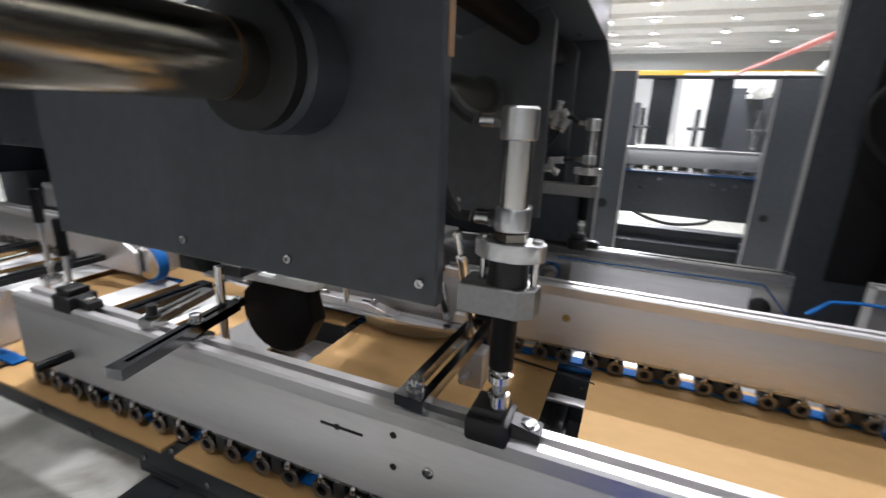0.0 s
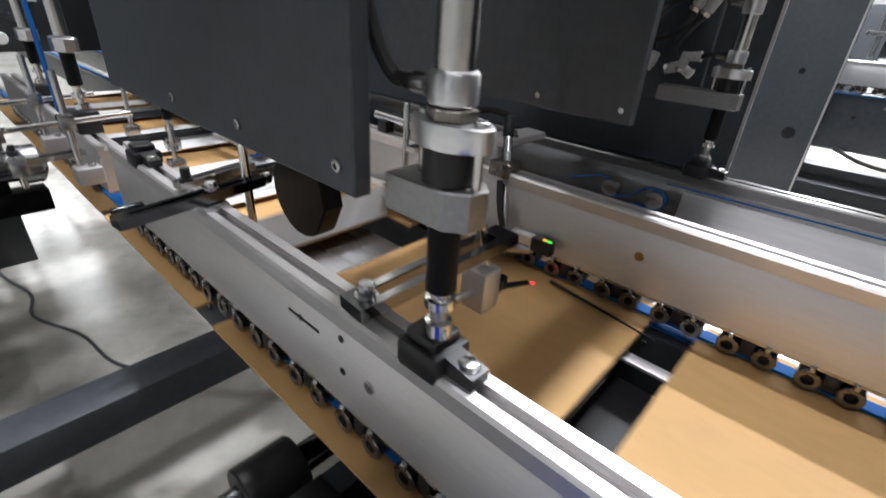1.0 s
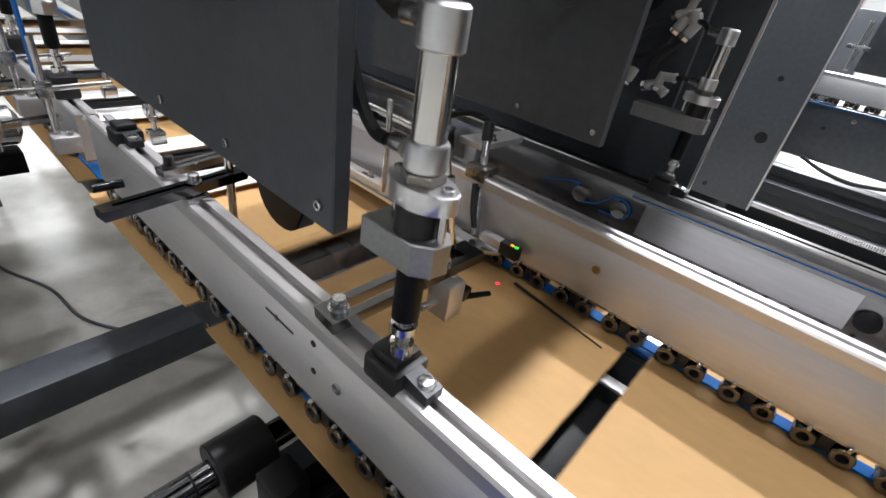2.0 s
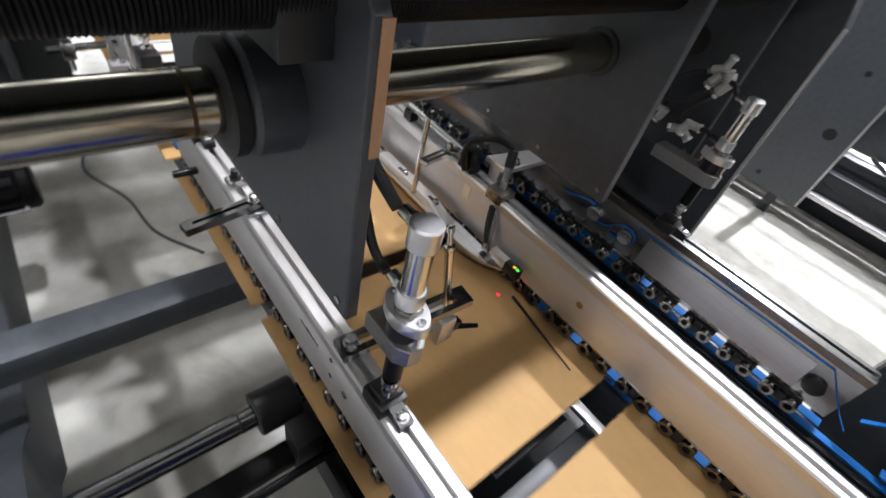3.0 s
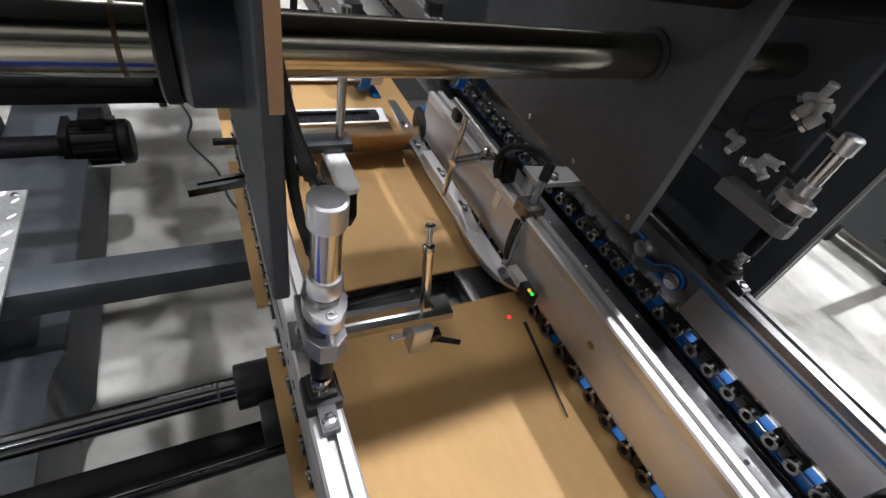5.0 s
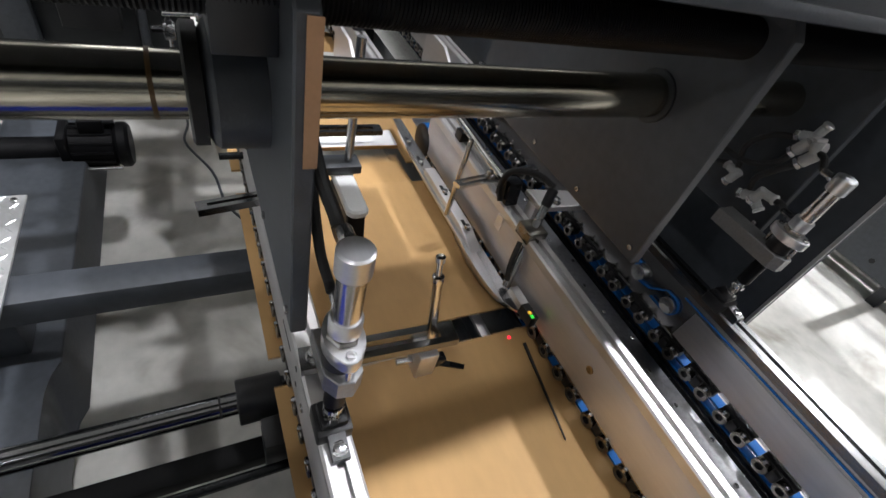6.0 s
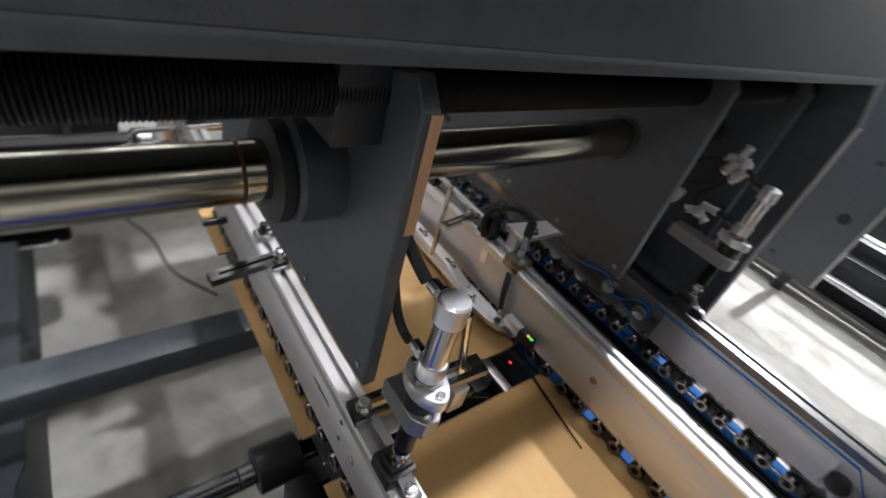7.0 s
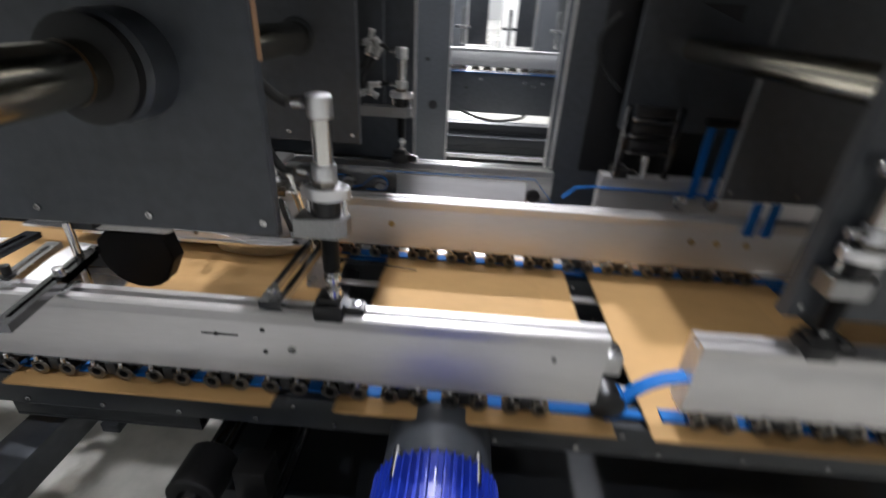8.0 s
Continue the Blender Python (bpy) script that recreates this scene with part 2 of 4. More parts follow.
for wz in (5.1, 6.9, 8.2):
    for wy in (-2.1, -1.1, 0.9, 1.95):
        k += 1
        w = tagged(new("window_%d" % k), "bright window pane high in the wall", "window", "hall windows", "structure")
        w.location = (-15.99, wy, wz)
        w["at"] = (-15.99, wy, wz)
        part("pane", box(B(), -15.99, -15.97, wy - 0.40, wy + 0.40, wz - 0.55, wz + 0.55, 0), WINDOW_GLOW, w)
        part("window_frame", box(B(), -15.999, -15.991, wy - 0.46, wy + 0.46, wz - 0.61, wz + 0.61, 0), WHITE, w)
lamp_me = None
for lx in (-13.5, -8.7, -3.9, -0.4, 5.2, 10.0, 14.8):
    for ly in (-4.2, 2.2, 7.0, 13.0, 19.0, 25.0, 31.0, 37.0, 43.0, 49.0, 55.0):
        if lamp_me is None:
            lamp = thing("high_bay_lamp", (lx, ly, LAMP_Z), "round white high-bay lamp under the ceiling", "lamp", "high-bay lamps")
            part("housing", lathe(B(), (lx, ly, LAMP_Z - 0.03), (0, 0, 1), [(0, 0.34), (0.04, 0.34), (0.08, 0.18), (0.2, 0.12), (0.21, 0.03)], 20), WHITE, lamp)
            part("lens", lathe(B(), (lx, ly, LAMP_Z - 0.06), (0, 0, 1), [(0, 0.30), (0.028, 0.31)], 20), LAMP_GLOW, lamp)
            lamp_me = lamp
        else:
            copy_thing(lamp_me, Matrix.Translation((lx, ly, LAMP_Z)))

# ---- machine: frames, girders, shafts ----
def smooth(pts, n=8):
    """More points along a smooth curve through the points."""
    P = [pts[0]] + list(pts) + [pts[-1]]
    out = []
    for a, b, c, d in zip(P, P[1:], P[2:], P[3:]):
        for k in range(n):
            t = k / n
            out.append(tuple(0.5 * (2 * q + (r - p) * t + (2 * p - 5 * q + 4 * r - s_) * t * t + (3 * q - p - 3 * r + s_) * t ** 3) for p, q, r, s_ in zip(a, b, c, d)))
    return out + [pts[-1]]


_b = B()
bolt(_b, (0, 0, 0), (0, -1, 0), 0.0042, 0.003)
BOLT = finish(_b, "bolt", STEEL)
HOLE = finish(rod(B(), (0, 0.0004, 0), (0, -0.0008, 0), 0.0036, 12), "hole", BLACK)
_b = B()
bolt(_b, (0, 0, 0), (0, 0, 1), 0.0042, 0.003)
BOLT_UP = finish(_b, "bolt", STEEL)


def side_frame():
    """The far side frame, seen from inside: plates on either side of an opening."""
    f = thing("steel_side_wall", (-0.8, 1.21, FLOOR), "grey painted steel side wall of a folding machine", "machine wall")
    part("frame_plate", prism(B(), [(-2.6, FLOOR), (-0.012, FLOOR), (-0.012, 1.44), (-0.06, 1.62), (-2.6, 1.62)], "y", 1.19, 1.235, 0.002), PAINT, f)
    # Pale metal strip paints the light that the plate's edge catches.
    part("edge_strip", box(B(), -0.012, -0.006, 1.188, 1.194, 0.5, 1.44, 0), ALU_MATT, f, "pale strip for the lit plate edge")
    return f


side_frame()
f = thing("steel_side_wall", (1.0, 1.21, FLOOR), "grey painted steel side wall with a dark cut-out", "machine wall")
# Flat black sheet on the plate paints the shade inside a cut-out.
part("cut_out", box(B(), 0.47, 0.80, 1.1885, 1.1898, 1.02, 1.46, 0), BLACK, f, "flat black sheet for the shaded depth of a cut-out")
part("frame_plate", prism(B(), [(0.395, FLOOR), (0.395, 1.75), (2.4, 1.75), (2.4, FLOOR)], "y", 1.19, 1.235, 0.002), PAINT, f)
# Lit edge of this plate, again put in as a pale strip.
part("edge_strip", box(B(), 0.389, 0.395, 1.188, 1.194, 0.5, 1.75, 0), ALU_MATT, f, "pale strip for the lit plate edge")

g = thing("cross_girder", (-0.16, 0.4, 1.5), "grey painted steel cross girder above the carriers", "girder")
part("web", box(B(), -0.34, -0.03, -0.75, 1.19, 1.5172, 1.78, 0.0006), PAINT, g)
part("lower_flange", box(B(), -0.34, -0.03, -0.75, 1.19, 1.505, 1.517, 0.0006), PAINT, g)
for yy in (-0.1, 0.52, 1.1):
    piece("bolt", BOLT_UP, (-0.08, yy, 1.505), g).rotation_euler = (math.pi, 0, 0)
g = thing("cross_girder", (0.75, 0.4, 1.5), "grey painted steel cross girder above the carriers", "girder")
part("web", box(B(), 0.50, 1.30, -0.75, 1.19, 1.5172, 1.78, 0.0006), PAINT, g)
part("lower_flange", box(B(), 0.50, 1.30, -0.75, 1.19, 1.505, 1.517, 0.0006), PAINT, g)

SX, SZ, SR = -0.180, 1.362, 0.026
s = thing("cross_shaft", (SX, 0.2, SZ), "oily ground steel shaft across the machine", "shaft")
part("shaft_bar", rod(B(), (SX, -0.75, SZ), (SX, 1.19, SZ), SR, 40), SHAFT, s)
part("stain_ring", lathe(B(), (SX, 0.245, SZ), (0, 1, 0), [(0, SR + 0.00005), (0.0008, SR + 0.00015), (0.0028, SR + 0.00015), (0.0034, SR + 0.00005)], 40), STAIN, s, "rusty brown ring of old oil")
part("flange_ring", lathe(B(), (SX, 1.1895, SZ), (0, -1, 0), [(0, 0.044), (0.010, 0.044), (0.012, 0.042), (0.012, 0.027)], 40), PAINT_DARK, s)
s = thing("cross_shaft", (0.62, 0.5, SZ), "oily ground steel shaft across the machine", "shaft")
part("shaft_bar", rod(B(), (0.66, -0.75, SZ), (0.66, 1.19, SZ), SR, 40), SHAFT, s)
part("flange_ring", lathe(B(), (0.66, 1.1880, SZ), (0, -1, 0), [(0, 0.044), (0.010, 0.044), (0.012, 0.042), (0.012, 0.027)], 40), PAINT_DARK, s)

s = thing("threaded_rod", (-0.115, 0.2, 1.468), "black oily threaded adjusting rod", "rod")
bm = B()
rows = []
for k in range(1300):
    rows.append(((-0.115, -0.75 + 1.94 * k / 1299, 1.462), (0, 1, 0), 0.0212 if k % 2 else 0.0203))
part("thread", rings(bm, rows, 18), OILED, s)


# ---- hanging plates with their bosses ----
def hanging_plate(x0, x1, y, thick, z0, z1, flip, label):
    p = thing("hanging_plate", ((x0 + x1) / 2, y, z0), label, "machine plate", "hanging plates")
    e = x1 if not flip else x0
    i = -1 if not flip else 1
    pts = [(x0, z0), (x1, z0), (x1, z1 - 0.02), (x1 - 0.015, z1), (x1 - 0.12, z1 - 0.03), (x1 - 0.36, z1 - 0.12), (x0, z1 - 0.13)]
    if flip:
        pts = [(x0 + x1 - a, b) for a, b in pts]
    part("plate", prism(B(), pts, "y", y, y + thick, 0.0015), PAINT, p)
    for k in range(3):
        piece("bolt", BOLT, (e + i * (0.014 + 0.13 * k), y, z0 + 0.018), p)
    return p


p1 = hanging_plate(-0.535, -0.055, 0.3235, 0.0148, 1.186, 1.488, False, "grey painted hanging steel plate over the near carrier")
part("sticker", box(B(), -0.0548, -0.0538, 0.3300, 0.3392, 1.371, 1.467, 0), STICKER, p1, "brown paper strip on the edge")
boss = part("boss", lathe(B(), (SX, 0.3235, SZ), (0, -1, 0), [(0, 0.050), (0.036, 0.049), (0.040, 0.046), (0.043, 0.040), (0.043, 0.027)], 48), PAINT, p1)
part("seal", lathe(B(), (SX, 0.2800, SZ), (0, -1, 0), [(0, 0.046), (0.010, 0.046), (0.012, 0.043), (0.012, 0.027)], 40), RUBBER, p1)
part("nut_block", box(B(), -0.155, -0.095, 0.285, 0.3234, 1.425, 1.4875), PAINT_DARK, p1)
p2 = hanging_plate(-0.56, -0.070, 0.787, 0.018, 1.168, 1.497, False, "grey painted hanging steel plate over the middle carrier")
part("bush", lathe(B(), (SX, 0.787, SZ), (0, -1, 0), [(0, 0.033), (0.003, 0.033), (0.004, 0.031), (0.004, 0.027)], 40), PAINT_DARK, p2)
p3 = hanging_plate(-0.50, -0.075, 1.085, 0.018, 1.168, 1.49, False, "grey painted hanging steel plate over the far carrier")
q1 = hanging_plate(0.56, 1.10, 0.375, 0.022, 1.10, 1.488, True, "grey painted hanging steel plate with a tapered foot")
q2 = hanging_plate(0.67, 1.2, 0.79, 0.018, 1.10, 1.488, True, "grey painted hanging steel plate over the middle carrier")
q3 = hanging_plate(0.53, 1.0, 1.085, 0.018, 1.168, 1.488, True, "grey painted hanging steel plate over the far carrier")

# ---- carriers ----
ROLLER = finish(lathe(B(), (0, 0.006, 0), (0, -1, 0), [(0, 0.0128), (0.012, 0.0128), (0.0132, 0.0116), (0.0132, 0.0068), (0.0126, 0.0064), (0.006, 0.0062), (0.006, 0.0002)], 22), "roller", BEARING)
ROLLER.materials.append(BLACK)
for fc_ in ROLLER.polygons:
    if max(math.hypot(ROLLER.vertices[q].co.x, ROLLER.vertices[q].co.z) for q in fc_.vertices) < 0.0066:
        fc_.material_index = 1
_b = B()
box(_b, -0.0075, 0.0075, -0.004, 0.006, -0.009, 0.0115, 0.002)
box(_b, -0.031, 0.031, 0.0075, 0.024, -0.009, 0.0115, 0.002)
ARM = finish(_b, "roller_arm", BLACK)
SCREW = finish(lathe(B(), (0, 0, 0), (0, 0, 1), [(0, 0.003), (0.006, 0.003), (0.007, 0.002)], 8), "screw", STEEL)
PAIR = 0.084


def carrier(x0, x1, y, z_top, label, light, first=0.02, front=0.004):
    """An upper carrier: a slotted aluminium profile over pairs of ball-bearing rollers that press a blue belt."""
    c = thing("upper_carrier", ((x0 + x1) / 2, y + 0.0175, 0.96), label, "conveyor carrier", "upper carriers")
    w, t, b = 0.036, z_top, 0.962
    sect = [(y, b), (y, t - 0.0245), (y + 0.0028, t - 0.0200), (y + 0.0028, t - 0.0188), (y + 0.0003, t - 0.0178), (y + 0.0002, t - 0.003), (y + 0.003, t),
            (y + 0.0125, t), (y + 0.0125, t - 0.004), (y + 0.0105, t - 0.004), (y + 0.0105, t - 0.010), (y + 0.0245, t - 0.010), (y + 0.0245, t - 0.004), (y + 0.0225, t - 0.004), (y + 0.0225, t),
            (y + w - 0.003, t), (y + w, t - 0.003), (y + w, b)]
    part("profile", prism(B(), sect, "x", x0, x1), light, c)
    n = int((x1 - x0 - 0.03) / PAIR)
    for k in range(n):
        xc = x0 + first + 0.03 + PAIR * k
        for dx in (-0.020, 0.020):
            piece("roller", ROLLER, (xc + dx, y + front, 0.9425), c)
            piece("screw", SCREW, (xc + dx, y + front - 0.007, 0.9555), c)
        piece("roller_arm", ARM, (xc, y + front, 0.945), c)
    part("belt", box(B(), x0 - 0.01, x1 + 0.01, y + 0.010, y + 0.032, 0.926, 0.9298, 0.0008), BLUE, c, "blue flat belt")
    part("shim", box(B(), x0, x1, y + 0.001, y + 0.030, 0.9572, 0.9618, 0), STEEL, c)
    return c


A1 = carrier(-0.72, 0.346, 0.340, 1.068, "aluminium upper carrier with roller pairs and blue belt", ALU_MATT)
A2 = carrier(0.458, 1.40, 0.340, 1.068, "short aluminium upper carrier with roller pairs and blue belt", ALU_MATT)
B1 = carrier(-0.655, 0.86, 0.750, 1.068, "long aluminium upper carrier with roller pairs and blue belt", ALU_MATT)
C1 = carrier(-0.92, 0.37, 1.010, 1.068, "polished upper carrier with blue belt on idlers", DARK_STEEL, front=-0.013)
C2 = carrier(0.49, 1.3, 1.010, 1.068, "aluminium upper carrier with blue belt", ALU_MATT)
A0 = carrier(-1.75, -0.80, 0.340, 1.045, "aluminium upper carrier farther along the line", ALU_MATT)
B0 = carrier(-1.9, -0.90, 0.700, 1.045, "aluminium upper carrier farther along the line", ALU_MATT)
C0 = carrier(-1.9, -0.95, 0.98, 1.045, "aluminium upper carrier farther along the line", ALU_MATT)

# things on the carriers' faces
bm = B()
bolt(bm, (-0.064, 0.340, 1.011), (0, -1, 0), 0.006, 0.002)
part("screw", bm, STEEL, A1)
for hx, hz in ((-0.101, 1.004), (-0.101, 1.040), (0.28, 1.03), (-0.165, 1.028)):
    piece("hole", HOLE, (hx, 0.340, hz), A1)
part("slot", box(B(), -0.185, -0.135, 0.3393, 0.3402, 1.0265, 1.0295, 0), BLACK, A1)
for hx, hz in ((0.0, 1.013), (0.62, 1.02), (0.67, 1.02), (0.73, 1.02)):
    sc = piece("face_screw", finish(lathe(B(), (0, 0, 0), (0, -1, 0), [(0, 0.0068), (0.0012, 0.0066), (0.0016, 0.0035), (0.0004, 0.003)], 16), "face_screw", BRASS), (hx, 0.750, hz), B1)


def end_pulley(c, x, y, z, r, label=""):
    part("end_pulley", lathe(B(), (x, y - 0.004, z), (0, 1, 0), [(0, r - 0.002), (0.001, r), (0.027, r), (0.028, r - 0.002)], 28), BLACK, c)


def belt_loop(c, pts, y, wide=0.022, thick=0.003):
    """A run of belt that leaves the carrier: points in x and z, in order."""
    bm = B()
    P = [Vector((a, 0, b)) for a, b in pts]
    up = []
    for i in range(len(P)):
        d = (P[min(i + 1, len(P) - 1)] - P[max(i - 1, 0)]).normalized()
        up.append(Vector((-d.z, 0, d.x)))
    loops = [[bm.verts.new(p + Vector((0, yy, 0)) + u * h) for yy, h in ((y, 0), (y + wide, 0), (y + wide, thick), (y, thick))] for p, u in zip(P, up)]
    for a, b in zip(loops, loops[1:]):
        for k in range(4):
            bm.faces.new((a[k], a[(k + 1) % 4], b[(k + 1) % 4], b[k]))
    bm.faces.new(loops[0]), bm.faces.new(loops[-1])
    part("belt_run", bm, BLUE, c, "blue flat belt")


def arc(x, z, r, a0, a1, n=10):
    return [(x + r * math.cos(radians(a0 + (a1 - a0) * k / n)), z + r * math.sin(radians(a0 + (a1 - a0) * k / n))) for k in range(n + 1)]


end_pulley(A1, 0.365, 0.345, 0.955, 0.024)
belt_loop(A1, arc(0.365, 0.955, 0.025, -90, 60), 0.341)
belt_loop(A2, smooth([(0.62, 1.012), (0.50, 1.012), (0.455, 1.010), (0.418, 0.996), (0.390, 0.968), (0.384, 0.940)], 5), 0.343)
part("end_clamp", box(B(), 0.346, 0.368, 0.342, 0.372, 1.01, 1.04), STEEL, A1)
end_pulley(B1, -0.672, 0.752, 0.975, 0.040)
belt_loop(B1, [(-0.60, 1.018)] + arc(-0.672, 0.975, 0.041, 80, 270), 0.752)
part("guard_plate", prism(B(), [(1.0085, 1.034), (0.996, 0.976), (0.999, 0.975), (1.0095, 1.030)], "x", -0.03, 0.305), GUARD, C1, "polished sloping guard plate")
end_pulley(C1, 0.325, 1.002, 1.000, 0.017)
for ix in (-0.155, -0.072):
    part("idler", lathe(B(), (ix, 1.008, 1.008), (0, -1, 0), [(0, 0.016), (0.012, 0.016), (0.013, 0.014), (0.013, 0.004), (0.016, 0.004), (0.016, 0.0001)], 24), STEEL, C1)
belt_loop(C1, [(-0.24, 1.005), (-0.18, 1.024)] + arc(-0.155, 1.008, 0.018, 120, 270, 8) + [(-0.12, 0.998), (-0.09, 1.025)] + arc(-0.072, 1.008, 0.018, 90, -90, 8) + [(-0.11, 0.99)], 1.001, 0.006, 0.002)
belt_loop(C1, [(-0.06, 1.040), (0.325, 1.044), (0.345, 1.020), (0.375, 0.985), (0.40, 0.962)], 1.0055, 0.0035, 0.0016)
belt_loop(C2, [(0.40, 1.0), (0.43, 1.03), (0.47, 1.035), (0.9, 1.030)], 0.999, 0.010, 0.003)
for bx in (0.70, 0.745):
    part("belt_strap", box(B(), bx, bx + 0.018, 0.985, 0.989, 1.03, 1.21, 0), BLUE, C2, "blue flat belt standing upright")
for bx in (0.71, 0.745):
    part("belt_strap", box(B(), bx, bx + 0.018, 0.742, 0.746, 1.045, 1.115, 0), BLUE, B1, "blue flat belt standing upright")


def lower_carrier(x0, x1, y0, y1, z0, label, skin):
    c = thing("lower_carrier", ((x0 + x1) / 2, y0, z0), label, "conveyor carrier", "lower carriers")
    part("side_plate", box(B(), x0, x1, y0, y0 + 0.012, z0, 0.908), skin, c)
    part("back_plate", box(B(), x0, x1, y1 - 0.012, y1, z0, 0.908), skin, c)
    part("deck", box(B(), x0, x1, y0 + 0.0125, y1 - 0.0125, 0.88, 0.910), BLACK, c)
    part("belt", box(B(), x0, x1, y0 + 0.014, y1 - 0.014, 0.911, 0.9155, 0.0008), BLUE, c, "blue flat belt")
    k = -0.8
    while k < 1.2:
        piece("bolt", BOLT, (k, y0, 0.892), c)
        piece("bolt", BOLT, (k + 0.06, y0, z0 + 0.012), c)
        k += 0.12
    return c


lower_carrier(-5.2, 5.2, 0.352, 0.395, 0.848, "dark grey lower carrier under the near belt", PAINT_DARK)
lower_carrier(-5.2, 5.2, 0.748, 0.79, 0.80, "dark grey lower carrier under the middle belt", PAINT_DARK)
c = lower_carrier(-5.2, 5.2, 1.000, 1.045, 0.80, "dark lower carrier under the far belt", BLACK_GLOSS)
for k in range(22):
    piece("bolt", BOLT_UP, (-0.7 + k * 0.07, 0.955 if k % 3 else 0.975, 0.9118), c)
part("deck_plate", box(B(), -0.9, 1.5, 0.80, 0.986, 0.898, 0.912), DECK, c, "oily dark steel deck plate with bolt holes")

# ---- cross members below ----
s = thing("lower_shaft", (-0.215, 0.0, 0.79), "bright lower drive shaft with a black collar", "shaft")
LX, LZ = -0.215, 0.775
part("shaft_bar", rod(B(), (LX, -0.75, LZ), (LX, 0.95, LZ), 0.019, 32), DARK_CHROME, s)
part("collar", lathe(B(), (LX, 0.27, LZ), (0, 1, 0), [(0, 0.036), (0.002, 0.038), (0.07, 0.038), (0.072, 0.036)], 32), BLACK, s)
part("groove", lathe(B(), (LX, 0.243, LZ), (0, 1, 0), [(0, 0.0192), (0.003, 0.0192)], 32), BLACK, s)
s = thing("square_bar", (-0.13, 0.0, 0.72), "black square bar below the carriers", "bar")
part("bar", box(B(), -0.166, -0.128, -0.75, 0.95, 0.705, 0.735), OILED, s)
part("foot", box(B(), -0.165, -0.115, 0.30, 0.345, 0.69, 0.80), BLACK, s)
s = thing("cross_shaft", (-0.92, -0.2, 1.0), "polished cross shaft over a black rail of the next unit", "shaft")
part("shaft_bar", rod(B(), (-0.92, -0.75, 1.0), (-0.92, 0.275, 1.0), 0.027, 36), DARK_CHROME, s)
part("end_collar", lathe(B(), (-0.92, 0.235, 1.0), (0, 1, 0), [(0, 0.032), (0.002, 0.034), (0.036, 0.034), (0.038, 0.030), (0.045, 0.018)], 32), STEEL, s)
part("rail", box(B(), -0.945, -0.90, -0.75, 0.27, 0.915, 0.955, 0.002), OILED, s)
part("rail_stay", box(B(), -0.935, -0.91, 0.20, 0.22, 0.9555, 0.976, 0.001), OILED, s)
s = thing("tie_rod", (-0.102, 0.0, 0.74), "thin black oily tie rod below the carriers", "rod")
part("rod_bar", rod(B(), (-0.102, -0.75, 0.745), (-0.102, 0.95, 0.745), 0.008, 20), BLACK_GLOSS, s)
s = thing("cross_beam", (-0.61, 0.3, 0.63), "grey painted square cross beam", "beam")
part("beam", box(B(), -0.648, -0.572, -0.75, 1.19, 0.63, 0.70, 0.004), PAINT, s)
s = thing("cross_beam", (0.15, 0.3, 0.40), "grey painted square cross beam", "beam")
part("beam", box(B(), 0.3, 0.376, -0.75, 1.19, 0.50, 0.58, 0.004), PAINT, s)

n = thing("side_beam", (-0.8, -0.15, 0.30), "grey painted near side beam with a rounded notch", "beam")
part("beam", prism(B(), [(-1.9, -0.30), (0.3, -0.30), (0.3, -0.09), (-0.44, -0.09), (-0.49, -0.092), (-0.53, -0.085), (-0.56, -0.066), (-1.9, -0.062)], "z", 0.28, 0.50, 0.003), PAINT, n)
part("post", box(B(), -1.02, -0.93, -0.29, -0.15, FLOOR, 0.279, 0.003), PAINT, n)
part("post", box(B(), 0.1, 0.19, -0.29, -0.15, FLOOR, 0.279, 0.003), PAINT, n)
part("upright", box(B(), -0.70, -0.60, -0.29, -0.12, 0.501, 0.629, 0.003), PAINT, n)
t = thing("step_plate", (-0.9, -0.3, 0.7), "aluminium checker-plate step beside the near frame", "step")
part("tread", box(B(), -0.89, -0.41, -0.55, -0.10, 0.705, 0.711, 0), TREAD, t)
bm = B()
for i in range(18):
    for j in range(16):
        x, y, a = -0.88 + i * 0.0272, -0.54 + j * 0.0282, 45 if (i + j) % 2 else -45
        c, d = math.cos(radians(a)), math.sin(radians(a))
        vs = [bm.verts.new((x + c * u - d * v, y + d * u + c * v, 0.711 + h)) for u, v, h in ((-0.013, 0, 0), (0, -0.0042, 0), (0.013, 0, 0), (0, 0.0042, 0), (0, 0, 0.0030))]
        for k in range(4):
            bm.faces.new((vs[k], vs[(k + 1) % 4], vs[4]))
part("raised_bars", bm, TREAD, t)
bm = B()
bolt(bm, (-0.87, -0.12, 0.711), (0, 0, 1), 0.007, 0.006)
part("bolt", bm, STEEL, t)

# ---- cardboard blanks that run along the belts ----
SPEED, WIDE = -0.40, 0.386
BLANKS = [-1.64, -1.20, -0.80, -0.39, 0.052, 0.497, 0.916, 1.358, 1.820, 2.255, 2.715, 3.190, 3.627, 4.06, 4.50]
CY0, CY1 = 0.320, 0.80
TAIL, NOSE = 0.063, 0.12
FY0, FY1 = 0.405, 0.712
PANEL_SHAPE = [(0, CY0), (WIDE, CY0), (WIDE, FY0), (WIDE - TAIL, FY0), (WIDE - TAIL, FY1), (WIDE, FY1), (WIDE, CY1), (0, CY1)]
PANEL_MESH = finish(prism(B(), PANEL_SHAPE, "z", 0, 0.004), "panel", KRAFT)
TAIL_MESH = finish(box(B(), 0.0, TAIL, FY0, FY1, -0.004, 0, 0), "tail_flap", KRAFT)
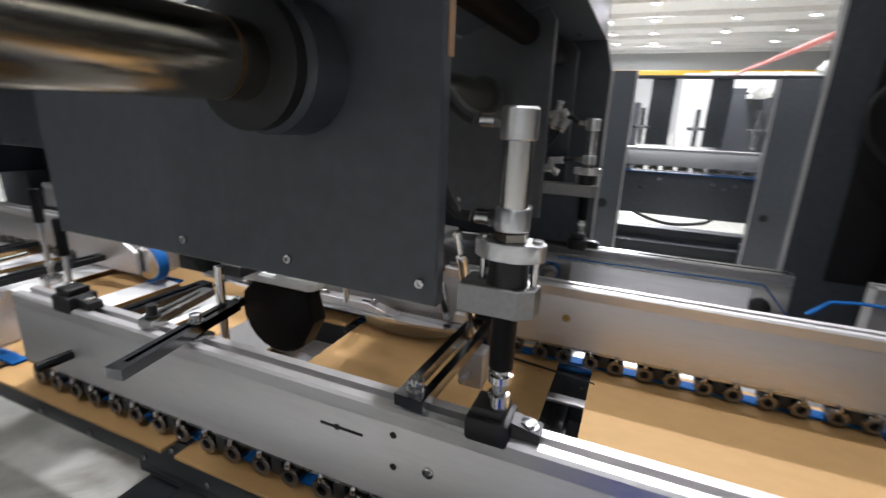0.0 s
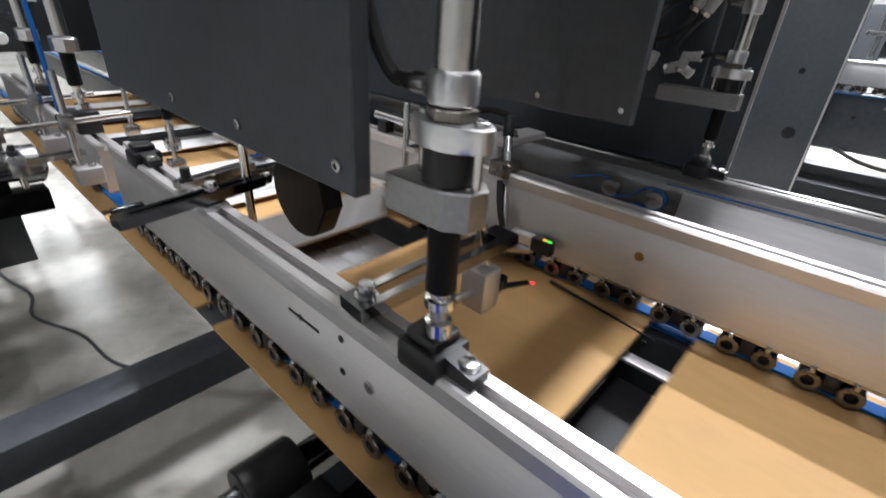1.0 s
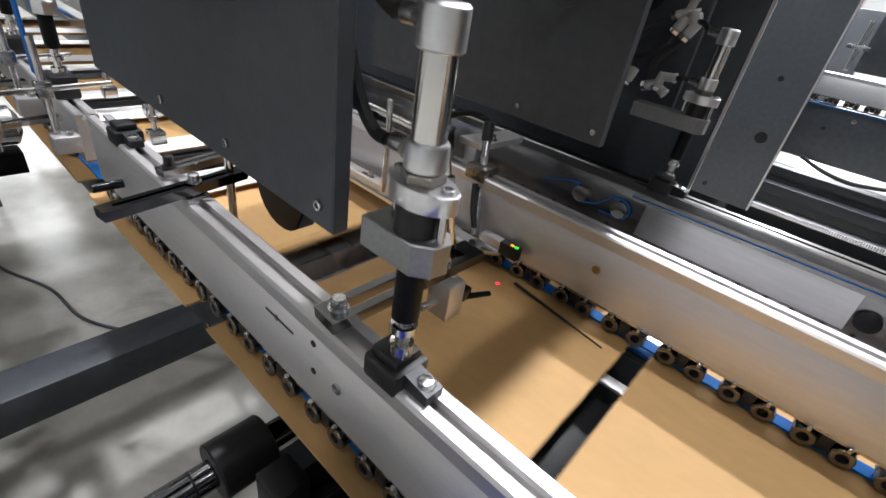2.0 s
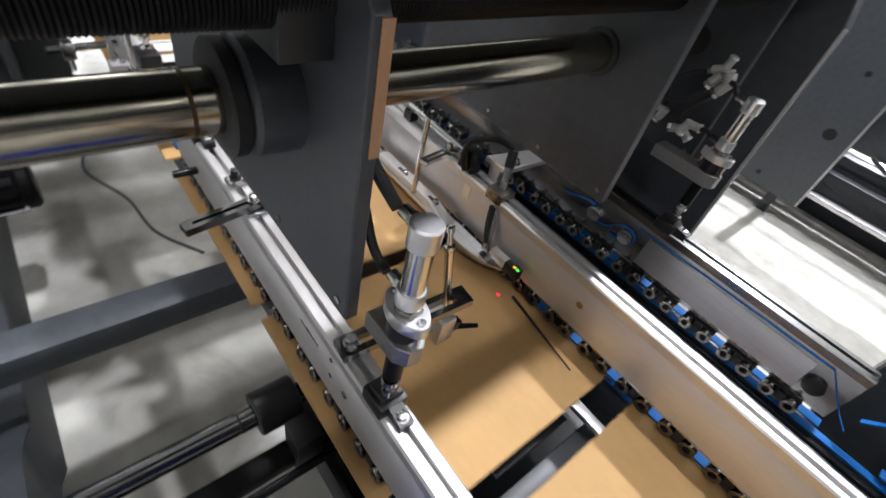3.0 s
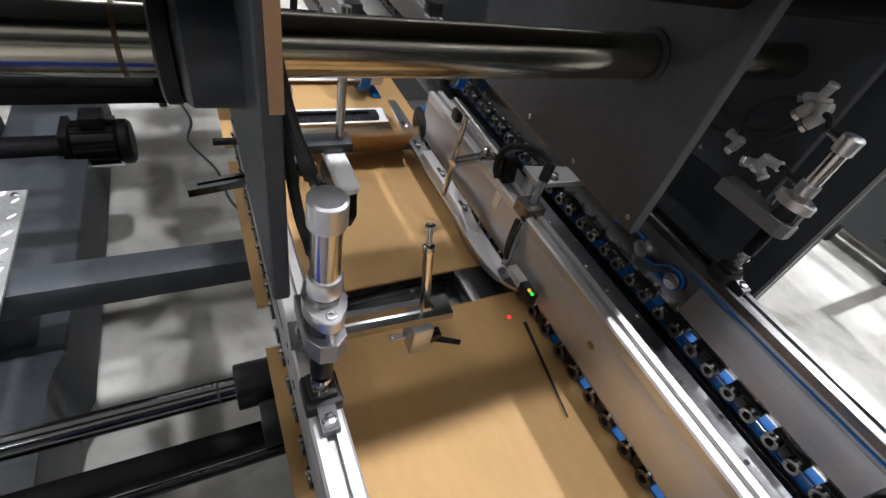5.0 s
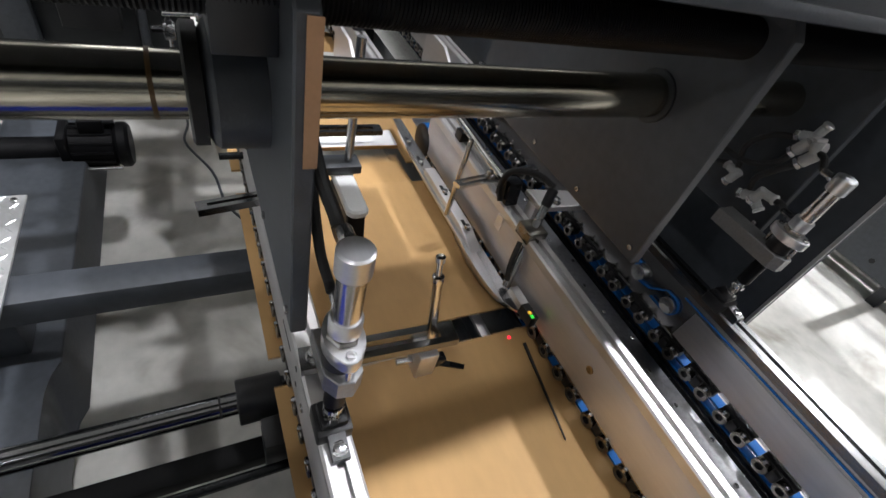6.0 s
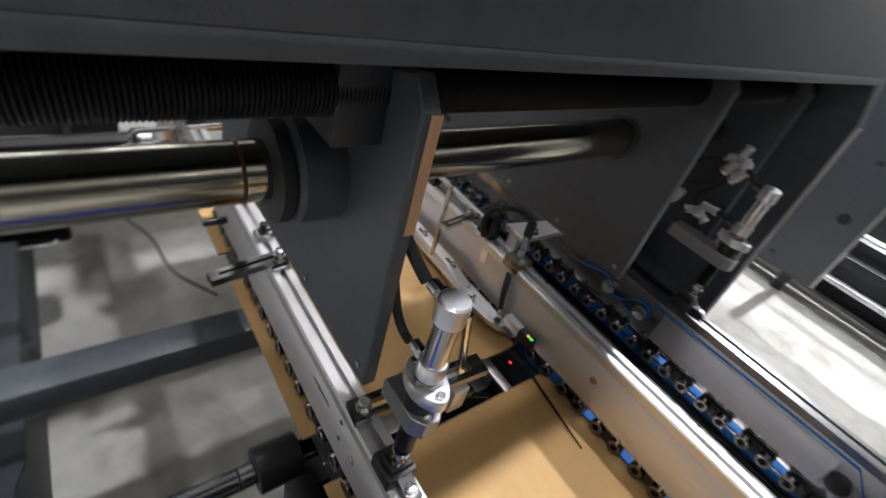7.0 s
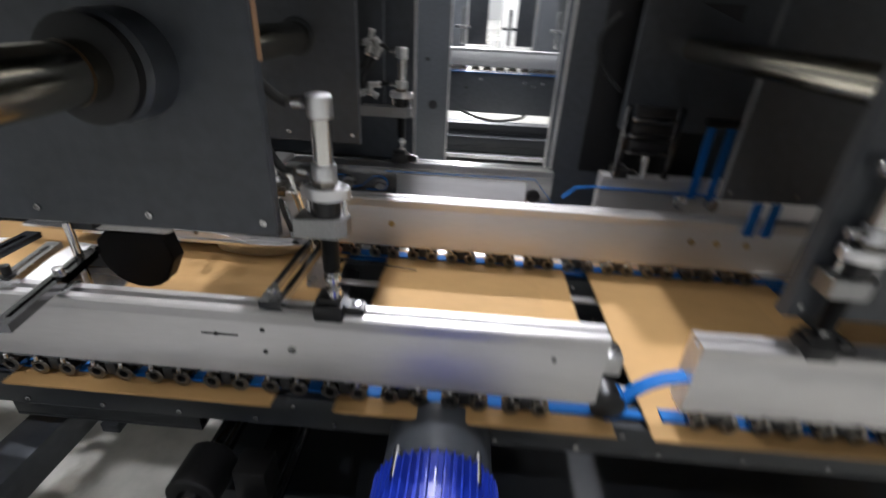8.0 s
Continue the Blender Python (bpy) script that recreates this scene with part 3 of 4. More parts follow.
TAIL_PRINT = finish(box(B(), 0.002, TAIL - 0.001, FY0 + 0.002, FY1 - 0.002, -0.0046, -0.0041, 0), "print", PRINT)
NOSE_MESH = finish(box(B(), -NOSE, -0.0003, FY0, FY1 - 0.01, -0.0015, 0, 0), "nose_flap", KRAFT)
NOSE_PRINT = finish(box(B(), -NOSE + 0.001, -0.002, FY0 + 0.002, FY1 - 0.012, -0.0022, -0.0016, 0), "print", PRINT)


def child(name, me, parent, label=""):
    ob = new(name, me)
    ob.parent = parent
    return tagged(ob, label)


moving = []
for x0 in BLANKS:
    bl = tagged(new("cardboard_blank"), "brown kraft corrugated blank lying on the belts", "cardboard", "blanks on the belt")
    child("panel", PANEL_MESH, bl)
    tail = child("tail_flap", TAIL_MESH, bl)
    child("print", TAIL_PRINT, tail, "white printed face")
    nose = child("nose_flap", NOSE_MESH, bl)
    child("print", NOSE_PRINT, nose, "white printed face")
    moving.append((bl, tail, nose, x0))

# ---- air cylinders ----
def air_cylinder(x, y, dz, label, arm):
    c = thing("air_cylinder", (x, y, 1.07 + dz), label, "air cylinder", "air cylinders")
    z = lambda v: v + dz
    ax = (0, 0, 1)
    part("tube", lathe(B(), (x, y, z(1.262)), ax, [(0, 0.0112), (0.058, 0.0112)], 40), TUBE, c, "bright steel tube")
    part("top_cap", lathe(B(), (x, y, z(1.316)), ax, [(0, 0.0128), (0.001, 0.0138), (0.022, 0.0138), (0.0238, 0.012), (0.024, 0.0001)], 32), ALU, c)
    part("lower_cap", lathe(B(), (x, y, z(1.248)), ax, [(0, 0.0128), (0.001, 0.0138), (0.016, 0.0138), (0.018, 0.0125)], 32), ALU, c)
    part("lock_nut", lathe(B(), (x, y, z(1.240)), ax, [(0, 0.0135), (0.001, 0.0145), (0.006, 0.0145), (0.007, 0.0135)], 6), BEARING, c)
    bm = B()
    pts = []
    for k in range(28):
        a = 2 * math.pi * k / 28
        ex = 0.030 * abs(math.cos(a)) ** 1.5
        pts.append((x + math.copysign(0.012 * abs(math.cos(a)) + ex * 0.55, math.cos(a)), y + 0.0175 * math.sin(a)))
    part("flange", prism(bm, pts, "z", z(1.226), z(1.240), 0.001), ALU, c, "oval aluminium flange")
    for sx in (-1, 1):
        bm = B()
        bolt(bm, (x + sx * 0.021, y, z(1.240)), ax, 0.0042, 0.003)
        rod(bm, (x + sx * 0.021, y, z(1.226)), (x + sx * 0.021, y, z(1.205)), 0.003, 12)
        part("flange_screw", bm, STEEL, c)
    part("spacer", lathe(B(), (x, y, z(1.205)), ax, [(0, 0.016), (0.021, 0.016)], 28), BLACK, c)
    bm = B()
    prism(bm, [(x - arm, y - 0.017), (x + 0.012, y - 0.017), (x + 0.024, y - 0.008), (x + 0.026, y + 0.006), (x + 0.016, y + 0.016), (x - arm, y + 0.016)], "z", z(1.180), z(1.2045), 0.001)
    part("bracket", bm, BRACKET, c, "machined steel bracket")
    part("rod_sleeve", lathe(B(), (x, y, z(1.128)), ax, [(0, 0.0085), (0.002, 0.0105), (0.052, 0.0105)], 24), OILED, c)
    bm = B()
    lathe(bm, (x, y, z(1.092)), ax, [(0, 0.0095), (0.012, 0.0095), (0.0125, 0.0055), (0.024, 0.0055), (0.0245, 0.0105), (0.031, 0.0105), (0.0315, 0.007), (0.036, 0.007)], 24)
    part("rod_end", bm, CHROME, c)
    bm = B()
    for k in range(7):
        rod(bm, (x, y, z(1.105 + k * 0.0016)), (x, y, z(1.1058 + k * 0.0016)), 0.0062, 16)
    part("thread", bm, STEEL, c)
    for fz in (1.330, 1.256):
        f = part("fitting", rod(B(), (x - 0.013, y, z(fz)), (x - 0.030, y, z(fz)), 0.0062, 16, 0.001), STEEL, c)
        part("hex", rod(B(), (x - 0.0125, y, z(fz)), (x - 0.018, y, z(fz)), 0.0075, 6), STEEL, f)
    return c


def rail_clamp(x, y, dz=0.0):
    k = thing("rail_clamp", (x, y, 1.068 + dz), "black clamp with a bolt on the carrier", "clamp", "rail clamps")
    bm = B()
    box(bm, x - 0.022, x + 0.018, y - 0.019, y + 0.019, 1.060 + dz, 1.084 + dz, 0.004)
    box(bm, x - 0.018, x + 0.012, y - 0.014, y + 0.014, 1.083 + dz, 1.093 + dz, 0.004)
    prism(bm, [(x + 0.015, 1.0685 + dz), (x + 0.042, 1.0685 + dz), (x + 0.042, 1.078 + dz), (x + 0.015, 1.083 + dz)], "y", y - 0.009, y + 0.009)
    part("body", bm, BLACK, k)
    bm = B()
    lathe(bm, (x + 0.031, y, 1.078 + dz), (0, 0, 1), [(0, 0.007), (0.0045, 0.007), (0.005, 0.006), (0.0055, 0.0001)], 6)
    rod(bm, (x + 0.031, y, 1.0775 + dz), (x + 0.031, y, 1.0795 + dz), 0.009, 20)
    part("bolt", bm, STEEL, k)
    return k


air_cylinder(-0.007, 0.356, 0.0, "bright air cylinder on an oval flange with hoses", 0.036)
rail_clamp(-0.010, 0.358)
air_cylinder(-0.022, 1.034, -0.005, "bright air cylinder with an arm to the far plate", 0.10)
rail_clamp(-0.022, 1.028)
air_cylinder(0.60, 0.358, -0.03, "air cylinder above the short carrier", 0.03)
rail_clamp(0.60, 0.358)
rail_clamp(-0.60, 0.358)

h = thing("air_hose", (-0.05, 0.36, 1.25), "black air hose to the cylinder", "hose", "air hoses")
part("hose_tube", hose(B(), [(-0.040, 0.353, 1.330), (-0.050, 0.352, 1.335), (-0.064, 0.347, 1.349), (-0.085, 0.3445, 1.365), (-0.115, 0.3445, 1.380), (-0.16, 0.3445, 1.40)], 0.0055), RUBBER, h)
h = thing("air_hose", (-0.05, 0.36, 1.2), "black air hose to the cylinder", "hose", "air hoses")
part("hose_tube", hose(B(), [(-0.040, 0.353, 1.256), (-0.052, 0.353, 1.258), (-0.062, 0.349, 1.275), (-0.072, 0.3455, 1.305), (-0.090, 0.344, 1.34), (-0.12, 0.344, 1.365), (-0.16, 0.344, 1.38)], 0.0045), RUBBER, h)
h = thing("valve_cluster", (-0.09, 1.06, 1.30), "white push-in fittings with black air hoses", "fitting")


def elbow(p, a, b, r):
    """A push-in elbow: a hexagon foot, a round body and a collar on its turned arm."""
    p, a, b = Vector(p), Vector(a).normalized(), Vector(b).normalized()
    e = part("push_fitting", rod(B(), p, p + a * 0.024, r, 16, 0.0015), FITTING, h)
    part("arm", rod(B(), p + a * 0.018, p + a * 0.018 + b * 0.020, r * 0.9, 16, 0.0012), FITTING, e)
    part("collar", rod(B(), p + a * 0.018 + b * 0.0202, p + a * 0.018 + b * 0.025, r * 1.05, 16, 0.001), ALU_MATT, e)
    part("hex", rod(B(), p - a * 0.007, p - a * 0.0002, r * 1.1, 6, 0.0006), STEEL, e)


elbow((-0.108, 1.058, 1.318), (0.45, 0, 1), (1, 0, 0.25), 0.0088)
elbow((-0.088, 1.052, 1.312), (0.5, 0, 1), (-0.4, 0, 0.9), 0.0088)
elbow((-0.118, 1.062, 1.338), (1, 0, 0.4), (0.2, 0, 1), 0.0075)
elbow((-0.126, 1.060, 1.222), (1, 0, 0.35), (0.9, 0, -0.5), 0.0085)
elbow((-0.106, 1.056, 1.226), (0.2, 0, 1), (1, 0, 0.1), 0.0080)
elbow((-0.162, 1.064, 1.222), (0.3, 0, 1), (-1, 0, 0.1), 0.0075)
for pts in ([(-0.108, 1.058, 1.312), (-0.118, 1.056, 1.290), (-0.15, 1.056, 1.268), (-0.20, 1.06, 1.262), (-0.26, 1.062, 1.28)],
            [(-0.090, 1.052, 1.306), (-0.108, 1.050, 1.282), (-0.122, 1.050, 1.258), (-0.120, 1.054, 1.236)],
            [(-0.118, 1.062, 1.334), (-0.15, 1.06, 1.318), (-0.17, 1.056, 1.285), (-0.16, 1.06, 1.25)],
            [(-0.084, 1.056, 1.244), (-0.066, 1.050, 1.250), (-0.052, 1.034, 1.251)],
            [(-0.183, 1.064, 1.242), (-0.21, 1.06, 1.236), (-0.25, 1.06, 1.25), (-0.30, 1.062, 1.30)],
            [(-0.052, 1.034, 1.325), (-0.066, 1.045, 1.335), (-0.080, 1.052, 1.334)]):
    part("hose_tube", hose(B(), pts, 0.0048), RUBBER, h)

# ---- fittings on the near carrier ----
a = thing("feeler_bracket", (-0.085, 0.36, 1.07), "dark chrome slotted arm with a feeler post on the carrier", "bracket")
part("bar", slotted(B(), (-0.086, 0.340, 1.079), (-0.072, 0.530, 1.089), 0.030, 0.012, 0.012), DARK_CHROME, a)
bm = B()
lathe(bm, (-0.086, 0.356, 1.084), (0, 0, 1), [(0, 0.010), (0.002, 0.010), (0.002, 0.0075), (0.011, 0.0075), (0.013, 0.006), (0.013, 0.003)], 16)
part("clamp_screw", bm, STEEL, a)
part("riser", box(B(), -0.096, -0.076, 0.345, 0.368, 1.0685, 1.0725), DARK_CHROME, a)
bm = B()
lathe(bm, (-0.076, 0.503, 1.060), (-0.20, -0.05, 1), [(0, 0.006), (0.108, 0.006), (0.110, 0.0072), (0.118, 0.0072), (0.119, 0.005), (0.120, 0.0036), (0.138, 0.0036), (0.139, 0.0058), (0.146, 0.0058), (0.148, 0.003)], 20)
part("post", bm, CHROME, a)
bm = B()
box(bm, -0.092, -0.060, 0.484, 0.512, 1.014, 1.062, 0.003)
blk = part("clamp_block", bm, ALU_MATT, a)
part("pin", rod(B(), (-0.078, 0.486, 1.034), (-0.080, 0.462, 1.034), 0.0045, 14, 0.0008), STEEL, blk)
bm = B()
box(bm, -0.074, -0.060, 0.511, 0.526, 1.030, 1.046, 0.002)
prism(bm, [(-0.070, 0.520), (-0.052, 0.552), (-0.046, 0.548), (-0.060, 0.518)], "z", 1.032, 1.034)
part("clip", bm, BLACK_GLOSS, blk)

s = thing("side_stop", (-0.37, 0.34, 1.07), "slotted steel stop bar lying across the carrier", "stop bar")
part("bar", slotted(B(), (-0.360, 0.255, 1.081), (-0.385, 0.425, 1.084), 0.020, 0.012, 0.006), DARK_CHROME, s)
part("riser", box(B(), -0.385, -0.360, 0.343, 0.372, 1.0685, 1.0745), STEEL, s)
bm = B()
lathe(bm, (-0.373, 0.358, 1.090), (0, 0, 1), [(0, 0.009), (0.002, 0.009), (0.002, 0.0065), (0.010, 0.0065), (0.011, 0.004)], 14)
part("clamp_screw", bm, STEEL, s)
part("post", rod(B(), (-0.387, 0.408, 0.985), (-0.387, 0.408, 1.142), 0.0055, 16, 0.001), CHROME, s)
part("end_screw", rod(B(), (-0.386, 0.428, 1.084), (-0.387, 0.438, 1.084), 0.008, 16, 0.001), STEEL, s)
s = thing("side_stop", (-0.45, 0.34, 1.07), "short dark clamp bar on the carrier", "stop bar")
part("bar", slotted(B(), (-0.445, 0.345, 1.076), (-0.46, 0.45, 1.080), 0.020, 0.010, 0.006), STEEL, s)
bm = B()
lathe(bm, (-0.447, 0.358, 1.081), (0, 0, 1), [(0, 0.009), (0.003, 0.009), (0.003, 0.006), (0.016, 0.006), (0.017, 0.004)], 14)
part("clamp_screw", bm, BLACK, s)
s = thing("side_stop", (-0.60, 0.27, 1.0), "short dark stop pin beside the carrier", "stop bar")
part("pin", rod(B(), (-0.60, 0.298, 1.0), (-0.60, 0.345, 1.0), 0.007, 14, 0.001), BLACK_GLOSS, s)

k = thing("fold_hook", (-0.31, 0.465, 1.02), "black fold shoe with a white plastic guard on a post", "fold hook")
pts = [(-0.285, 1.112), (-0.372, 1.112)] + [(-0.335 + 0.058 * math.cos(radians(q)), 1.075 + 0.058 * math.sin(radians(q))) for q in range(160, 330, 17)] + [(-0.276, 1.07)]
part("shoe", prism(B(), pts, "y", 0.446, 0.474, 0.002), OILED, k)
bm = B()
gp = [(-0.272, 0.460), (-0.274, 0.470), (-0.281, 0.476), (-0.385, 0.476), (-0.385, 0.444), (-0.281, 0.444), (-0.274, 0.450)]
prism(bm, gp, "z", 1.1125, 1.126, 0.003)
part("guard", bm, PLASTIC, k, "white plastic guard")
part("post", rod(B(), (-0.375, 0.470, 1.126), (-0.375, 0.470, 1.33), 0.0065, 16), STEEL, k)
part("cross_clamp", box(B(), -0.392, -0.358, 0.415, 0.487, 1.128, 1.142), PAINT_DARK, k)

# ---- fittings on the middle carrier ----
gd = thing("fold_guide", (-0.4, 0.70, 0.94), "polished aluminium fold guide along the middle carrier", "guide")
edge = smooth([(-0.158, 0.724), (-0.185, 0.708), (-0.230, 0.699), (-0.290, 0.696), (-0.350, 0.699), (-0.45, 0.700), (-0.60, 0.702), (-0.80, 0.715)])
bm = B()
prism(bm, [(-0.150, 0.735)] + edge + [(-0.80, 0.735)], "z", 0.962, 0.968)
part("blade", bm, GUARD, gd)
bm = B()
cols = []
for px, py in edge[:34]:
    drop = 0.028 * math.sin(math.pi * min(max((-px - 0.15) / 0.29, 0), 1)) ** 0.8
    cols.append([bm.verts.new(p) for p in ((px, py, 0.9615), (px, py + 0.003, 0.9615 - drop * 0.5), (px, py + 0.014, 0.9612 - drop))])
for l0, l1 in zip(cols, cols[1:]):
    for j in range(2):
        bm.faces.new((l0[j], l0[j + 1], l1[j + 1], l1[j]))
bmesh.ops.solidify(bm, geom=bm.faces[:], thickness=0.002)
part("skirt", bm, GUARD, gd)
part("ramp", prism(B(), [(-0.30, 0.968), (-0.55, 0.968), (-0.55, 0.984), (-0.36, 0.984)], "y", 0.706, 0.730, 0.001), ALU_MATT, gd)
for bx in (-0.36, -0.47, -0.60, -0.68):
    part("slot", box(B(), bx - 0.016, bx + 0.016, 0.713, 0.720, 0.9842 if -0.55 < bx < -0.35 else 0.9682, 0.9850 if -0.55 < bx < -0.35 else 0.9690, 0), BLACK, gd)
    zz = 0.985 if -0.55 < bx < -0.35 else 0.969
    part("bolt", lathe(B(), (bx + 0.008, 0.7165, zz), (0, 0, 1), [(0, 0.006), (0.006, 0.006), (0.007, 0.004), (0.004, 0.003)], 12), STEEL, gd)

fx = thing("rod_fixture", (-0.38, 0.76, 1.07), "cluster of chrome rods and slotted bars on the middle carrier", "bracket")
part("upright_rod", rod(B(), (-0.395, 0.690, 0.986), (-0.410, 0.704, 1.150), 0.0052, 16, 0.001), CHROME, fx)
part("slotted_bar", slotted(B(), (-0.362, 0.668, 1.088), (-0.410, 0.880, 1.076), 0.018, 0.008, 0.006), CHROME, fx)
part("long_rod", rod(B(), (-0.56, 0.764, 1.098), (-0.33, 0.764, 1.094), 0.0075, 16, 0.001), CHROME, fx)
part("prism_block", prism(B(), [(-0.355, 1.0685), (-0.315, 1.0685), (-0.322, 1.112), (-0.345, 1.112)], "y", 0.752, 0.780, 0.0015), BLACK_GLOSS, fx)
part("stand", box(B(), -0.545, -0.520, 0.754, 0.776, 1.0685, 1.090), BLACK, fx)
bm = B()
lathe(bm, (-0.375, 0.742, 1.092), (0, 0, 1), [(0, 0.009), (0.003, 0.009), (0.003, 0.006), (0.012, 0.006), (0.013, 0.004)], 14)
part("clamp_screw", bm, STEEL, fx)

sn = thing("sensor_bracket", (-0.27, 0.80, 1.07), "aluminium sensor bracket with a black-capped rod and cable", "bracket")
part("plate", prism(B(), [(-0.315, 0.786), (-0.262, 0.786), (-0.255, 0.90), (-0.295, 0.905)], "z", 1.094, 1.106, 0.0015), ALU_MATT, sn)
part("leg", box(B(), -0.300, -0.275, 0.7862, 0.800, 1.04, 1.0938), ALU_MATT, sn)
part("rod", rod(B(), (-0.205, 0.728, 0.975), (-0.262, 0.792, 1.125), 0.0075, 18, 0.001), STEEL, sn)
part("cap", rod(B(), (-0.2575, 0.787, 1.113), (-0.268, 0.799, 1.142), 0.0095, 18, 0.002), BLACK, sn)
part("clamp", box(B(), -0.262, -0.222, 0.748, 0.786, 1.058, 1.082), BEARING, sn, "brownish clamp block")
part("cable", hose(B(), [(-0.268, 0.799, 1.145), (-0.30, 0.780, 1.150), (-0.33, 0.750, 1.135), (-0.335, 0.742, 1.10), (-0.325, 0.745, 1.075)], 0.0055), RUBBER, sn)
part("cable_tie", hose(B(), [(-0.235, 0.745, 1.055), (-0.225, 0.735, 1.03), (-0.215, 0.728, 1.01), (-0.208, 0.728, 0.99)], 0.005), RUBBER, sn)
part("bolt", lathe(B(), (-0.272, 0.822, 1.1062), (0, 0, 1), [(0, 0.010), (0.002, 0.010), (0.002, 0.007), (0.009, 0.007), (0.010, 0.004)], 14), STEEL, sn)
part("white_block", box(B(), -0.318, -0.300, 0.748, 0.752, 1.02, 1.05, 0), ALU, sn)

se = thing("light_sensor", (-0.125, 0.72, 0.97), "small light sensor with green and amber indicator lights", "sensor")
part("housing", box(B(), -0.150, -0.116, 0.722, 0.7385, 0.972, 0.994), BLACK, se)
part("mount", box(B(), -0.190, -0.150, 0.722, 0.7395, 0.978, 0.992), ALU_MATT, se)
part("green_light", box(B(), -0.124, -0.118, 0.724, 0.729, 0.9942, 0.996, 0.0005), LED_GREEN, se, "green indicator light")
part("amber_light", box(B(), -0.132, -0.126, 0.724, 0.729, 0.9942, 0.996, 0.0005), LED_AMBER, se, "amber indicator light")
# Glowing disc in place of the spot that the sensor's beam throws.
part("light_spot", rod(B(), (-0.130, 0.712, 0.9262), (-0.130, 0.712, 0.9266), 0.0032, 14), LASER, se, "glowing red disc for the light spot on the board")
w = thing("hold_down_wire", (-0.02, 0.725, 0.95), "thin black plastic hold-down strip", "strip")
part("strip", prism(B(), [(-0.11, 0.728), (-0.11, 0.734), (0.06, 0.705), (0.06, 0.703)], "z", 0.930, 0.932), BLACK, w)

# ---- below the belts, between the carriers ----
u = thing("support_bracket", (-0.05, 0.5, 0.85), "dark cross bracket under the blanks", "bracket")
part("bar", box(B(), -0.10, -0.075, 0.395, 0.748, 0.865, 0.895), BLACK, u)
part("bar_two", box(B(), 0.005, 0.025, 0.395, 0.748, 0.84, 0.87), BLACK, u)
part("tie", box(B(), -0.26, 0.62, 0.421, 0.443, 0.8960, 0.902), ALU_MATT, u)
part("tie_two", box(B(), -0.26, 0.62, 0.678, 0.698, 0.8960, 0.902), ALU_MATT, u)
part("slide_plate", box(B(), 0.03, 0.11, 0.50, 0.67, 0.872, 0.878), OILED, u)
part("slide_plate", box(B(), 0.20, 0.29, 0.50, 0.67, 0.872, 0.878), OILED, u)
u = thing("support_bracket", (0.4, 0.5, 0.85), "dark cross bracket under the blanks", "bracket")
part("plate", box(B(), 0.05, 0.60, 0.395, 0.50, 0.80, 0.81), PAINT_DARK, u)
part("tie", box(B(), 0.13, 0.16, 0.395, 0.748, 0.84, 0.87), PAINT_DARK, u)
# Added dark sheet: covers the bright floor to give the shade under the carriers.
u = thing("under_tray", (0.9, 0.5, 0.6), "dark sheet added for the shade under the carriers", "tray")
part("pan", box(B(), -0.30, 1.70, 0.36, 0.99, 0.585, 0.592, 0.001), PAINT_DARK, u)
part("lip", box(B(), -0.30, 1.70, 0.35, 0.3595, 0.585, 0.68, 0.001), PAINT_DARK, u)
u = thing("fold_tray", (-0.25, 0.56, 0.87), "bright folded sheet tray under the fold station", "tray")
part("bottom", box(B(), -0.37, -0.13, 0.440, 0.676, 0.868, 0.871, 0.0008), GUARD, u)
part("rear_sheet", box(B(), -0.66, -0.39, 0.430, 0.676, 0.8955, 0.8985, 0.0008), GUARD, u)
part("back_wall", prism(B(), [(-0.372, 0.8715), (-0.369, 0.8715), (-0.385, 0.899), (-0.388, 0.899)], "y", 0.440, 0.676), GUARD, u)
part("side_wall", box(B(), -0.37, -0.13, 0.6765, 0.6785, 0.868, 0.8955, 0.0006), PAINT_DARK, u)
part("divider", box(B(), -0.268, -0.262, 0.440, 0.676, 0.8712, 0.888, 0.0006), BLACK_GLOSS, u)
for yy in (0.47, 0.64):
    part("stay", box(B(), -0.27, -0.24, yy, yy + 0.02, 0.7665, 0.8678, 0.001), PAINT_DARK, u)
u = thing("slide_plate", (-0.45, 0.55, 0.87), "dark folded steel slide plate between the lower carriers", "plate")
part("plate", box(B(), -0.60, -0.27, 0.40, 0.70, 0.760, 0.766, 0.001), PAINT_DARK, u)
part("rib", box(B(), -0.60, -0.27, 0.40, 0.405, 0.7665, 0.79, 0.001), PAINT_DARK, u)
part("stay", box(B(), -0.45, -0.42, 0.395, 0.748, 0.74, 0.759, 0.001), PAINT_DARK, u)

# ---- the drive motor in front ----
m = thing("drive_motor", (0.14, 0.2, 0.78), "blue finned electric motor with a grey gear housing", "motor")
MX, MZ = 0.14, 0.858
part("gear_housing", lathe(B(), (MX, 0.350, MZ), (0, -1, 0), [(0, 0.070), (0.004, 0.075), (0.078, 0.075), (0.082, 0.072)], 40), PAINT, m)
part("core", lathe(B(), (MX, 0.2675, MZ), (0, -1, 0), [(0, 0.070), (0.32, 0.070), (0.324, 0.066)], 40), MOTOR_BLUE, m)
fin = finish(box(B(), 0.0702, 0.083, -0.31, 0.0, -0.0013, 0.0013, 0), "fin", MOTOR_BLUE)
for q in range(48):
    fo = piece("fin", fin, (MX, 0.262, MZ), m)
    fo.rotation_euler = (0, radians(7.5 * q), 0)
